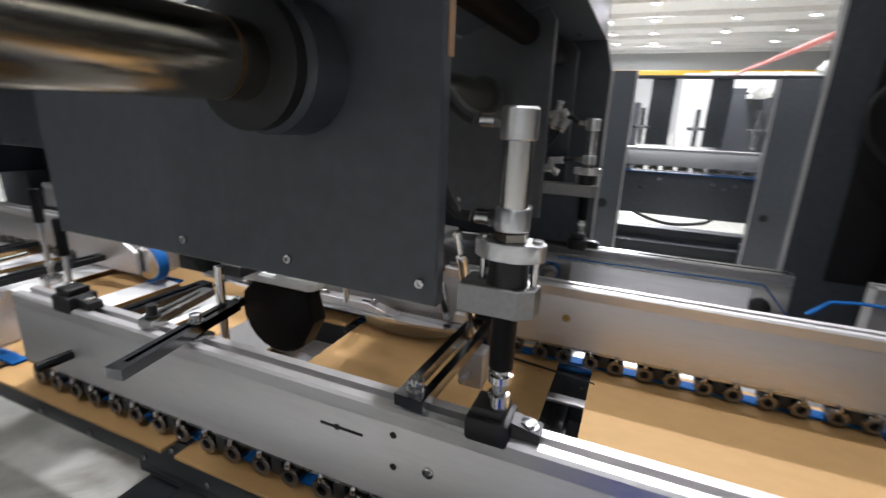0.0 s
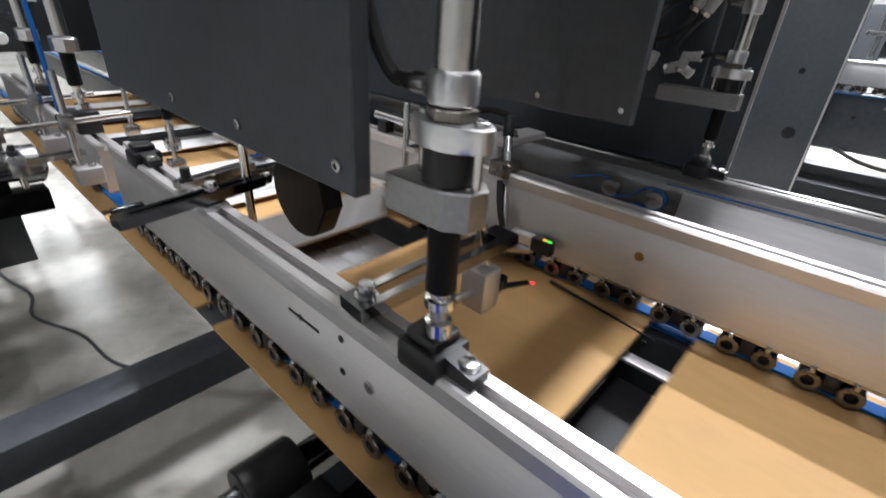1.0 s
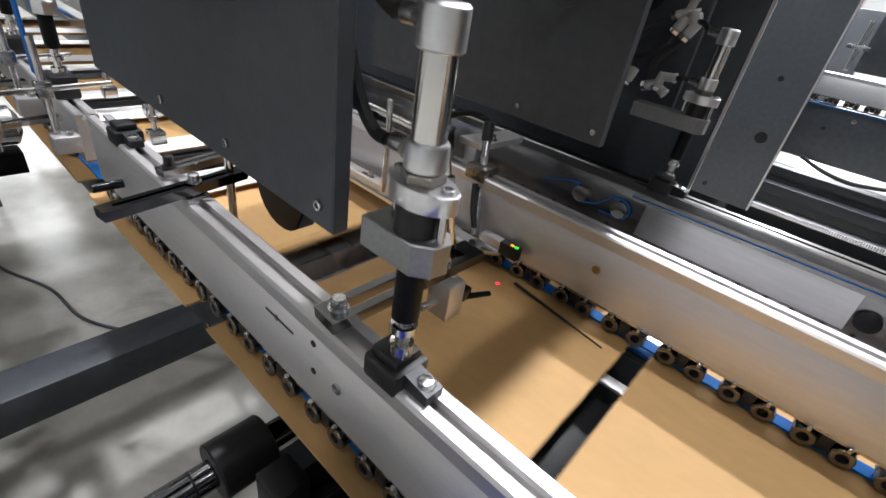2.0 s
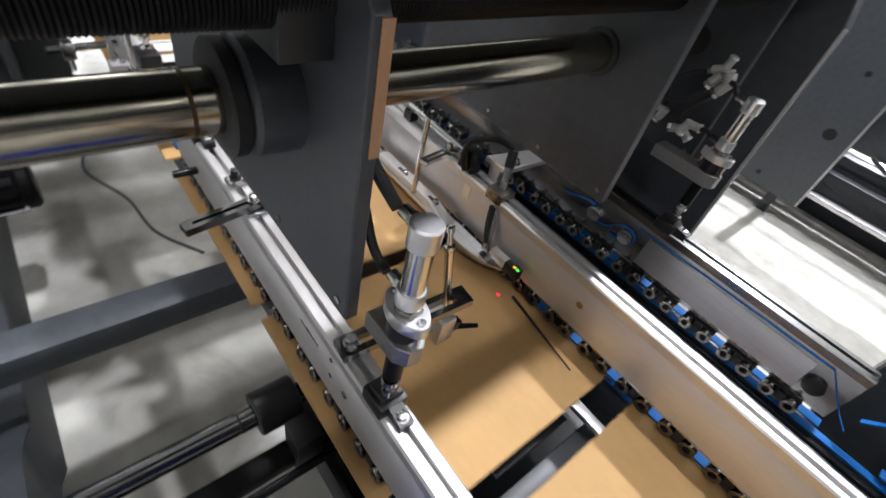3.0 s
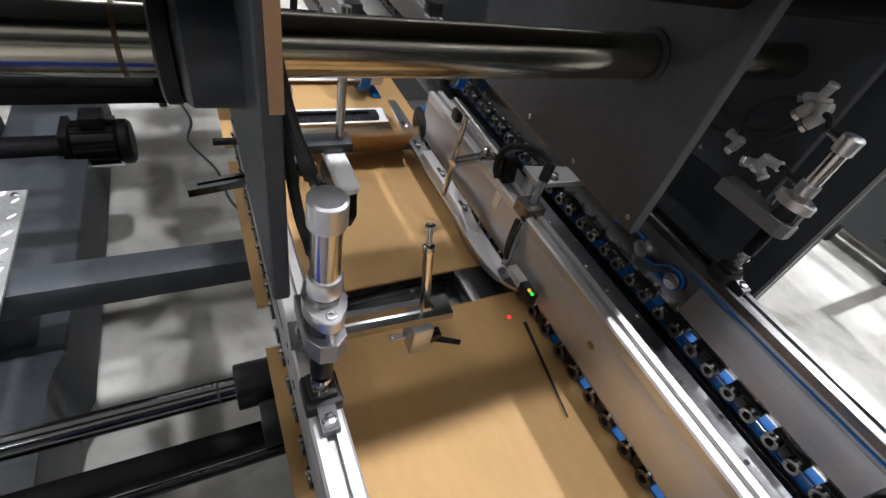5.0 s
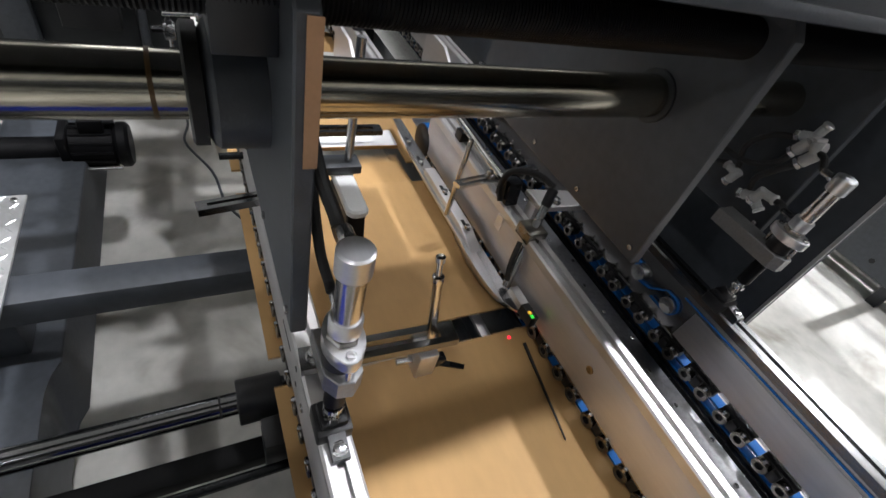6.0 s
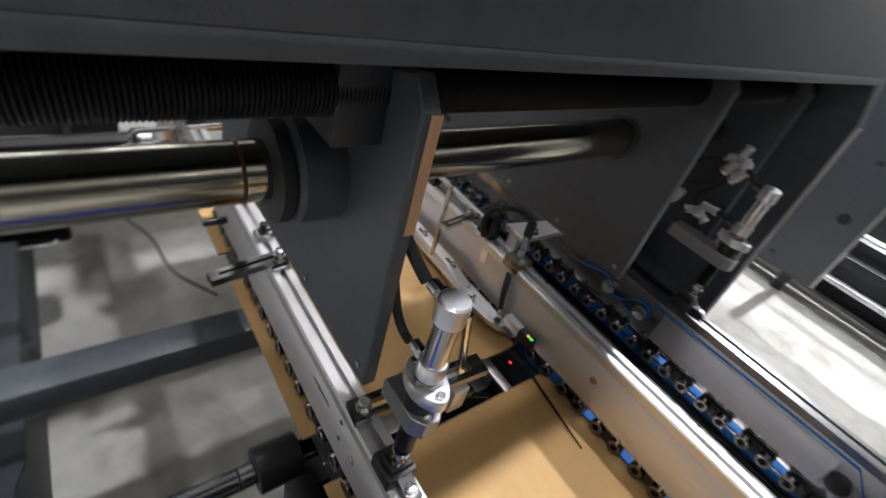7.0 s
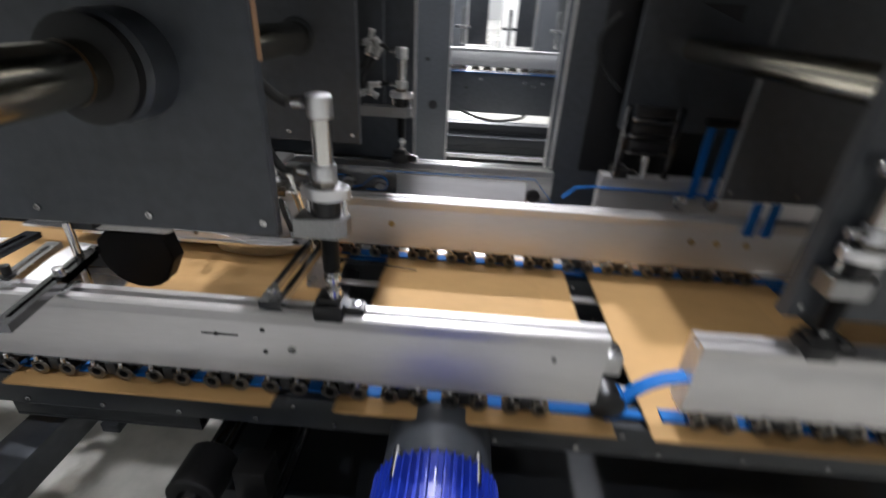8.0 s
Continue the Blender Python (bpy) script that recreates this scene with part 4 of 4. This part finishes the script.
for q in (50, 130, 230, 310):
    part("tie_screw", rod(B(), (MX + 0.080 * math.cos(radians(q)), 0.275, MZ + 0.080 * math.sin(radians(q))), (MX + 0.080 * math.cos(radians(q)), 0.232, MZ + 0.080 * math.sin(radians(q))), 0.0045, 10), STEEL, m)
part("foot", box(B(), 0.08, 0.20, 0.30, 0.351, 0.74, 0.784), PAINT_DARK, m)

# ---- on the floor and beyond the near carrier ----
m = thing("gear_motor", (-1.45, 0.02, 0.45), "black gear motor on a cross bracket", "motor")
part("body", rod(B(), (-1.38, -0.10, 0.515), (-1.38, 0.02, 0.515), 0.066, 28, 0.004), OILED, m)
part("end_bell", rod(B(), (-1.38, 0.0202, 0.515), (-1.38, 0.062, 0.515), 0.074, 28, 0.010), OILED, m)
for q in range(14):
    a = radians(360 * q / 14 + 10)
    part("fin", rod(B(), (-1.38 + 0.068 * math.cos(a), -0.095, 0.515 + 0.068 * math.sin(a)), (-1.38 + 0.068 * math.cos(a), 0.015, 0.515 + 0.068 * math.sin(a)), 0.0045, 6), OILED, m)
part("terminal_box", box(B(), -1.42, -1.345, -0.065, 0.0, 0.575, 0.622, 0.006), OILED, m)
part("flange", box(B(), -1.445, -1.315, -0.125, -0.102, 0.45, 0.58, 0.004), OILED, m)
part("gear_case", rod(B(), (-1.38, -0.30, 0.50), (-1.38, -0.1255, 0.50), 0.042, 20, 0.004), OILED, m)
part("tie_bolt", rod(B(), (-1.31, -0.10, 0.47), (-1.31, 0.03, 0.47), 0.005, 10), STEEL, m)
part("cable_gland", rod(B(), (-1.38, 0.0002, 0.60), (-1.38, 0.03, 0.60), 0.011, 12), BLACK, m)
s = thing("cross_beam", (-1.47, -0.4, 0.4), "grey painted square cross beam", "beam")
part("beam", box(B(), -1.54, -1.40, -0.75, -0.3005, 0.38, 0.54, 0.004), PAINT_DARK, s)
c = thing("floor_cable", (-1.9, 0.3, FLOOR), "thin grey cable lying on the floor", "cable")
part("cable_run", hose(B(), [(-2.9, 0.18, FLOOR + 0.006), (-2.5, 0.16, FLOOR + 0.006), (-2.2, 0.22, FLOOR + 0.006), (-2.0, 0.20, FLOOR + 0.006), (-1.75, 0.30, FLOOR + 0.006), (-1.5, 0.34, FLOOR + 0.006), (-1.3, 0.46, FLOOR + 0.006)], 0.006), PAINT, c)
c = thing("cable_bundle", (-0.33, -0.05, 0.72), "thin cables at the near frame", "cable")
for dy in (0.0, 0.02):
    part("cable_run", hose(B(), [(-0.30, -0.13 + dy, 0.60), (-0.27, -0.10 + dy, 0.74), (-0.24, -0.11 + dy, 0.80), (-0.20, -0.14 + dy, 0.78), (-0.17, -0.16 + dy, 0.66)], 0.0035), RUBBER, c)

# ---- farther along the line ----
for yy, r in ((0.668, 0.040), (0.955, 0.038)):
    bp = thing("belt_pulley", (-0.93, yy, 1.0), "steel pulley plate with a blue belt round it", "pulley", "belt pulleys")
    part("wheel", rod(B(), (-0.92, yy, 0.985), (-0.92, yy + 0.024, 0.985), r, 28, 0.002), STEEL, bp)
    bm = B()
    pts = arc(-0.92, 0.985, r + 0.002, -100, 100, 14)
    loops = [[bm.verts.new((px + (0.003 if h else 0) * (px + 0.92) / r, q, pz + (0.003 if h else 0) * (pz - 0.985) / r)) for q, h in ((yy - 0.001, 0), (yy + 0.025, 0), (yy + 0.025, 1), (yy - 0.001, 1))] for px, pz in pts]
    for l0, l1 in zip(loops, loops[1:]):
        for j in range(4):
            bm.faces.new((l0[j], l0[(j + 1) % 4], l1[(j + 1) % 4], l1[j]))
    part("belt", bm, BLUE, bp, "blue flat belt")
    part("side_plate", prism(B(), [(-1.15, 0.96), (-0.93, 0.96), (-0.93, 1.01), (-1.02, 1.06), (-1.15, 1.06)], "y", yy - 0.014, yy - 0.004, 0.001), ALU_MATT, bp)


def station(x, y, h, label):
    """An upright carrier hanger: post, foot block, spindle and cap."""
    st = thing("hanger_station", (x, y, 1.05), label, "bracket", "hanger stations")
    part("foot", box(B(), x - 0.03, x + 0.03, y - 0.022, y + 0.018, 1.0455, 1.085, 0.003), BLACK, st)
    part("spindle", lathe(B(), (x, y, 1.0855), (0, 0, 1), [(0, 0.012), (0.010, 0.012), (0.010, 0.006), (0.022, 0.006), (0.022, 0.011), (0.029, 0.011), (0.029, 0.007), (0.042, 0.007)], 18), CHROME, st)
    part("sleeve", lathe(B(), (x, y, 1.1276), (0, 0, 1), [(0, 0.009), (0.002, 0.0115), (h - 0.042, 0.0115)], 20), OILED, st)
    part("head", prism(B(), [(x - 0.036, y - 0.010), (x - 0.018, y - 0.018), (x + 0.020, y - 0.018), (x + 0.034, y - 0.006), (x + 0.034, y + 0.010), (x + 0.018, y + 0.018), (x - 0.036, y + 0.016)], "z", 1.0858 + h, 1.108 + h, 0.001), GUARD, st)
    part("tube", rod(B(), (x, y, 1.1085 + h), (x, y, 1.20 + h), 0.012, 22, 0.002), TUBE, st)
    part("cap", rod(B(), (x, y, 1.2003 + h), (x, y, 1.222 + h), 0.0138, 22, 0.002), ALU, st)
    part("fitting", rod(B(), (x - 0.0125, y, 1.212 + h), (x - 0.03, y, 1.214 + h), 0.006, 12, 0.001), STEEL, st)
    part("hose_tube", hose(B(), [(x - 0.03, y, 1.214 + h), (x - 0.05, y + 0.004, 1.222 + h), (x - 0.07, y + 0.012, 1.26 + h), (x - 0.075, y + 0.02, 1.33 + h)], 0.0045, 8, 5), RUBBER, st)
    return st


station(-0.92, 0.360, 0.10, "hanger with chrome spindle on a black foot")
station(-1.25, 0.360, 0.09, "hanger with chrome spindle on a black foot")
station(-1.15, 0.720, 0.10, "hanger with chrome spindle over the middle line")
station(-1.2, 0.995, 0.10, "hanger with chrome spindle over the far line")
for x, y, sz in ((-0.80, 0.318, 0.030), (-1.02, 0.315, 0.035)):
    bk = thing("clamp_block", (x, y, 0.98), "white and steel clamp block beside the carrier", "block", "clamp blocks")
    part("body", box(B(), x - 0.018, x + 0.018, y - 0.018, y + 0.021, 0.985, 0.985 + sz, 0.003), ALU_MATT, bk)
    part("bolt", lathe(B(), (x + 0.006, y + 0.008, 0.985 + sz), (0, 0, 1), [(0, 0.006), (0.006, 0.006), (0.007, 0.004)], 12), STEEL, bk)
    part("post", rod(B(), (x - 0.006, y - 0.006, 0.985 + sz + 0.0005), (x - 0.006, y - 0.006, 1.17), 0.0055, 14), STEEL, bk)
    part("cross_rod", rod(B(), (x - 0.006, y - 0.085, 1.086), (x - 0.006, y + 0.09, 1.094), 0.0048, 12, 0.001), CHROME, bk)
    part("joint", box(B(), x - 0.016, x + 0.004, y - 0.018, y + 0.004, 1.076, 1.102, 0.002), STEEL, bk)
YELLOW = material("yellow_hose", (0.75, 0.55, 0.02), 0.4, 0, 0.1, 40)
yh = thing("air_hose", (-1.2, 0.36, 1.3), "yellow air hose beside the hangers", "hose", "air hoses")
part("hose_tube", hose(B(), [(-0.92, 0.3475, 1.300), (-0.915, 0.345, 1.36), (-0.93, 0.348, 1.43), (-0.96, 0.355, 1.50)], 0.004, 8), YELLOW, yh)
for x, y, up in ((-0.83, 0.47, 0.10), (-0.99, 0.52, 0.13), (-1.16, 0.49, 0.12)):
    fp = thing("feeler_post", (x, y, 0.985), "chrome feeler post with a dark grip over the blanks", "post", "feeler posts")
    part("foot", box(B(), x - 0.016, x + 0.016, y - 0.014, y + 0.014, 0.966, 0.992, 0.002), STEEL, fp)
    part("pin", rod(B(), (x, y, 0.9922), (x - 0.012, y + 0.006, 1.0 + up), 0.0052, 14, 0.001), CHROME, fp)
    part("grip", rod(B(), (x - 0.008, y + 0.004, 0.968 + up), (x - 0.016, y + 0.008, 1.035 + up), 0.009, 14, 0.002), OILED, fp)
    part("collar", rod(B(), (x - 0.002, y + 0.001, 1.010), (x - 0.0035, y + 0.0018, 1.020), 0.009, 14, 0.001), STEEL, fp)
for x, z in ((-0.87, 1.015), (-1.10, 1.02)):
    sb = thing("side_clamp", (x, 0.30, z), "bright slotted bar clamped beside the carrier", "clamp", "side clamps")
    part("bar", slotted(B(), (x, 0.20, z), (x - 0.01, 0.335, z + 0.004), 0.022, 0.008, 0.008), CHROME, sb)
    part("clamp", box(B(), x - 0.02, x + 0.014, 0.225, 0.25, z - 0.02, z + 0.016, 0.003), STEEL, sb)
    part("knob", lathe(B(), (x - 0.003, 0.238, z + 0.0165), (0, 0, 1), [(0, 0.008), (0.006, 0.008), (0.007, 0.005), (0.016, 0.005), (0.017, 0.003)], 14), BLACK, sb)
    part("stem", rod(B(), (x - 0.003, 0.238, z - 0.0205), (x - 0.003, 0.238, 0.972), 0.005, 12), STEEL, sb)
st = thing("blue_strap", (-0.98, 0.33, 1.0), "blue belt strap hanging upright beside a post", "belt")
part("strap", box(B(), -1.0, -0.97, 0.332, 0.336, 1.07, 1.30, 0), BLUE, st)
for x, y0, y1, z in ((-0.72, 0.385, 0.66, 0.955), (-1.05, 0.385, 0.66, 0.965), (-1.32, 0.385, 0.66, 0.96)):
    tb = thing("cross_bar", (x, y0, z), "dark slotted cross bar over the blanks", "bar", "cross bars")
    part("bar", slotted(B(), (x, y0, z + 0.02), (x, y1, z + 0.02), 0.03, 0.012, 0.012), BLACK_GLOSS, tb)
for x in (-1.3, -1.9):
    pl = hanging_plate(x - 0.40, x, 0.37, 0.015, 1.20, 1.559, False, "grey painted hanging steel plate farther along the line")
    pl = hanging_plate(x - 0.40, x, 0.80, 0.015, 1.20, 1.559, False, "grey painted hanging steel plate farther along the line")
g = thing("cross_girder", (-1.5, 0.4, 1.5), "grey painted steel cross girder farther along the line", "girder")
part("web", box(B(), -1.75, -1.45, -0.75, 1.19, 1.56, 1.80, 0.003), PAINT, g)
# Dark block added where the next unit's clutter stands, to hide the bright hall.
hs = thing("machine_housing", (-2.3, 0.3, 1.0), "dark block added in place of the next machine unit", "machine housing")
part("front", box(B(), -2.45, -2.25, -0.74, 1.18, 1.05, 1.62, 0.004), PAINT_DARK, hs)
# This lower sheet is added to darken the floor beyond.
part("skirt", box(B(), -2.44, -2.40, -0.66, 0.30, FLOOR + 0.06, 1.049, 0.003), PAINT_DARK, hs)
part("upright", box(B(), -2.399, -2.33, -0.42, -0.30, FLOOR, 1.049, 0.003), PAINT, hs)
part("valve_box", box(B(), -2.399, -2.30, -0.20, 0.02, 0.50, 0.78, 0.006), BLACK, hs)
part("conduit", rod(B(), (-2.36, 0.10, FLOOR), (-2.36, 0.10, 1.049), 0.02, 14), PAINT, hs)
for yy in (-0.74, 1.10):
    part("leg", box(B(), -2.45, -2.25, yy, yy + 0.08, FLOOR, 1.049, 0.004), PAINT_DARK, hs)
for k, (yy, zz) in enumerate(((0.42, 1.10), (0.60, 1.16), (0.78, 1.12), (0.30, 1.20), (0.95, 1.18))):
    part("knob", rod(B(), (-2.249, yy, zz), (-2.21, yy, zz), 0.022, 14, 0.003), STEEL if k % 2 else PLASTIC, hs)
part("gauge", box(B(), -2.249, -2.235, 0.46, 0.56, 1.22, 1.28, 0.002), PLASTIC, hs)

# carriage on the far carrier's second length
rail_clamp(0.535, 1.028)
fr = thing("valve_rack", (0.60, 1.02, 1.12), "bright frame with black valves over the far carrier", "valve rack")
for zz in (1.125, 1.165, 1.205):
    part("shelf", box(B(), 0.53, 0.63, 1.00, 1.016, zz, zz + 0.010), DARK_CHROME, fr)
    part("valve", box(B(), 0.535, 0.625, 0.998, 1.014, zz + 0.011, zz + 0.036, 0.003), BLACK, fr)
for xx in (0.512, 0.632):
    part("upright", box(B(), xx, xx + 0.014, 1.00, 1.016, 1.0685, 1.24), DARK_CHROME, fr)
part("spindle", rod(B(), (0.585, 1.006, 1.0685), (0.585, 1.006, 1.124), 0.008, 16, 0.001), CHROME, fr)
h = thing("air_hose", (0.5, 1.1, 1.3), "black looping air hose", "hose", "air hoses")
part("hose_tube", hose(B(), [(0.50, 1.17, 1.43), (0.46, 1.16, 1.38), (0.47, 1.15, 1.31), (0.53, 1.14, 1.25)], 0.005), RUBBER, h)
pg = thing("pulley_pair", (0.70, 1.0, 1.02), "pair of steel idlers with blue belts", "pulley")
for xx in (0.685, 0.765):
    part("idler", rod(B(), (xx, 0.975, 1.018), (xx, 0.9965, 1.018), 0.017, 22, 0.002), STEEL, pg)
part("head", box(B(), 0.690, 0.775, 0.978, 0.996, 1.205, 1.225, 0.003), BLACK, pg)

# ---- the second machine across the aisle ----
FM = 2.9
for x0, x1, top in ((-0.75, 0.0, 1.60), (0.655, 1.5, 1.56)):
    f = thing("steel_side_wall", ((x0 + x1) / 2, FM, FLOOR), "grey painted side wall of a second machine across the aisle", "machine wall")
    part("frame_plate", box(B(), x0, x1, FM, FM + 0.04, 0.50, top, 0.003), PAINT, f)
    e = x1 - 0.008 if x0 < 0 else x0
    # Brightness of the lit edge is painted with a pale strip here too.
    part("edge_strip", box(B(), e, e + 0.008, FM - 0.004, FM - 0.0005, 0.50, top, 0), ALU_MATT, f)
    for q in (0.15, 0.7):
        lx = x0 + (x1 - x0) * q
        part("foot_arm", box(B(), lx, lx + 0.06, FM + 0.0405, FM + 0.75, 0.50, 0.55, 0.003), PAINT_DARK, f)
        part("foot", box(B(), lx, lx + 0.06, FM + 0.69, FM + 0.75, FLOOR, 0.4995, 0.003), PAINT_DARK, f)
    for hx, hz, r in (((-0.14, 1.13, 0.013), (-0.10, 0.86, 0.028), (-0.24, 0.56, 0.012)) if x0 < 0 else ((0.72, 0.86, 0.02), (0.70, 0.58, 0.012))):
        part("hole", rod(B(), (hx, FM + 0.0005, hz), (hx, FM - 0.0015, hz), r, 16), BLACK, f)
fc = carrier(-0.4, 1.3, 3.2, 1.068, "aluminium upper carrier of the second machine", ALU)
fc.location.z += 0.115
pn = thing("belt_table", (0.4, 3.25, 0.78), "grey painted belt table of the second machine", "belt table")
part("panel", box(B(), -0.7, 1.5, 3.22, 3.25, 0.765, 1.03, 0.003), PAINT, pn)
for x in (-0.7, 1.46):
    part("leg", box(B(), x, x + 0.04, 3.255, 3.29, FLOOR, 1.03, 0.002), PAINT, pn)
part("belt", box(B(), -0.4, 1.3, 3.199, 3.2195, 1.031, 1.036, 0), BLUE, pn, "blue flat belt")
for hx, hz in ((0.1, 0.93), (0.2, 0.99), (0.5, 0.98), (0.56, 0.96), (0.62, 0.98)):
    part("bolt", rod(B(), (hx, 3.2205, hz), (hx, 3.216, hz), 0.010, 12), STEEL if hx > 0.15 else BLACK, pn)
part("cable", hose(B(), [(0.08, 3.2, 0.775), (0.20, 3.19, 0.735), (0.33, 3.19, 0.72), (0.48, 3.19, 0.745), (0.53, 3.2, 0.775)], 0.010), RUBBER, pn)
for i, (zz, yy, hh) in enumerate(((0.49, 3.8, 0.07), (0.395, 3.7, 0.075))):
    lb = thing("low_beam", (0.4, yy, zz), "grey low cross beam of the second machine", "beam", "low beams")
    part("beam", box(B(), -0.9, 1.6, yy, yy + 0.09, zz, zz + hh, 0.004), PAINT_DARK, lb)
rk = thing("toothed_rack", (0.4, 3.60, 0.33), "bright toothed rack along the second machine", "rack")
part("bar", box(B(), -0.7, 1.4, 3.60, 3.69, 0.320, 0.345, 0.002), ALU, rk)
bm = B()
for q in range(160):
    box(bm, -0.7 + q * 0.013, -0.693 + q * 0.013, 3.590, 3.5995, 0.320, 0.345, 0)
tagged(part("teeth", bm, STEEL, rk), kind="stuff")
# Added dark panel: keeps the bright floor from showing between the low beams.
ap = thing("apron_panel", (0.4, 3.96, FLOOR), "dark grey panel added to hide the bright floor behind", "panel")
part("panel", box(B(), -0.9, 1.6, 3.95, 3.97, FLOOR, 0.54, 0.003), PAINT_DARK, ap)
part("rim", box(B(), -0.9, 1.6, 3.935, 3.975, 0.5405, 0.552, 0.002), PAINT, ap)
for k in range(9):
    part("bolt", rod(B(), (-0.75 + 0.27 * k, 3.9495, 0.50), (-0.75 + 0.27 * k, 3.944, 0.50), 0.009, 12, 0.001), STEEL, ap)
rl = thing("support_rail", (0.4, 3.46, FLOOR), "slim grey rail on posts of the second machine", "rail")
part("bar", box(B(), -0.7, 1.5, 3.44, 3.48, 1.6005, 1.622, 0.002), PAINT, rl)
for x in (-0.7, 1.46):
    part("post", box(B(), x, x + 0.04, 3.44, 3.48, FLOOR, 1.60, 0.002), PAINT, rl)
for x in (-0.15, 0.15, 0.47, 0.80):
    up = thing("hanging_plate", (x, 3.5, 1.2), "grey hanging plate of the second machine", "machine plate", "far hanging plates")
    part("plate", box(B(), x - (0.07 if x < 0.4 else 0.05), x + 0.07, 3.45, 3.47, 1.19, 1.60, 0.003), PAINT, up)
    part("spindle", rod(B(), (x - 0.10, 3.42, 1.19), (x - 0.10, 3.42, 1.42), 0.014, 14, 0.002), CHROME, up)
    part("head", box(B(), x - 0.15, x - 0.05, 3.40, 3.44, 1.29, 1.31, 0.002), STEEL, up)

# ---- far hall ----
for x, y, w, d, h, m_, nm, lab in ((-3.2, 8.0, 1.6, 0.8, 2.0, PAINT, "machine_cabinet", "grey machine cabinet farther down the hall"), (1.9, 8.2, 1.6, 0.8, 1.75, PAINT, "machine_cabinet", "dark grey machine cabinet farther down the hall"),
                                   (-0.45, 9.0, 0.8, 0.6, 1.55, PAINT, "machine_cabinet", "grey machine cabinet farther down the hall"), (0.95, 11.0, 0.55, 0.5, 2.2, WHITE, "white_column", "white painted hall column"),
                                   (2.6, 14.0, 2.4, 1.0, 2.5, WHITE, "white_cabinet", "white cabinet farther down the hall"), (-1.5, 16.0, 1.4, 1.0, 2.2, PLASTIC, "white_cabinet", "white cabinet farther down the hall"), (4.2, 10.0, 1.6, 1.0, 2.3, PAINT, "machine_cabinet", "grey machine cabinet farther down the hall")):
    cb = thing(nm, (x, y, FLOOR), lab, "cabinet" if "cab" in nm else "column", "")
    part("body", box(B(), x - w / 2, x + w / 2, y, y + d, FLOOR, FLOOR + h, 0.01), m_, cb)
    part("door", box(B(), x - w / 2 + 0.05, x - 0.01, y - 0.02, y - 0.001, FLOOR + 0.1, FLOOR + h - 0.1, 0.004), m_, cb)
    part("door", box(B(), x + 0.01, x + w / 2 - 0.05, y - 0.02, y - 0.001, FLOOR + 0.1, FLOOR + h - 0.1, 0.004), m_, cb)
cr = thing("bridge_crane", (0, 34, 4.6), "yellow overhead crane girder across the hall", "crane")
part("girder", box(B(), -16, 18, 34, 34.5, 4.0, 4.5, 0.01), CRANE, cr)
part("hoist", box(B(), 2.2, 3.2, 33.7, 34.8, 3.4, 3.99, 0.02), WHITE, cr)
pp = thing("service_pipe", (4.0, 8.0, 3.4), "red service pipe along the aisle", "pipe")
part("pipe_run", rod(B(), (1.2, 3.8, 1.95), (2.0, 22, 2.75), 0.025, 12), RED, pp)
part("tray", box(B(), 1.35, 1.55, 4.0, 20, 1.70, 1.76, 0), WHITE, pp)
for y in (4.4, 5.6, 7.0, 9.0):
    part("spot", rod(B(), (1.3, y, 1.80), (1.22, y, 1.70), 0.07, 16, 0.004), PLASTIC, pp)
for q in range(12):
    bmz = tagged(new("trim", finish(box(B(), -16, 18, 6.0 + q * 5, 6.25 + q * 5, TOP - 0.35, TOP - 0.001, 0), "trim", WHITE)), "white painted ceiling beam", "beam", "", "structure")


# ---- movement ----
def ease(v, a, b):
    return min(max((v - a) / (b - a), 0), 1)


def motions():
    for bl, tail, nose, x0 in moving:
        rows, tails, noses = [], [], []
        for k in range(81):
            t = 0.1 * k
            x = x0 + SPEED * t
            rows.append((t, pose(x, 0, BELT - 0.004)))
            hinge = x + WIDE - TAIL
            a = 176 * ease(-hinge, 0.41, 0.51)
            tails.append((t, pose(WIDE - TAIL, 0, 0.004 + 0.0008 * a / 176, 0, -a, 0)))
            b = -178 + 353 * ease(-x, 0.50, 0.665)
            noses.append((t, pose(0, 0, 0.0046 if b > 0 else -0.0004, 0, b, 0)))
        walk(bl, [rows[0], rows[-1]])
        walk(tail, tails)
        walk(nose, noses)


motions()
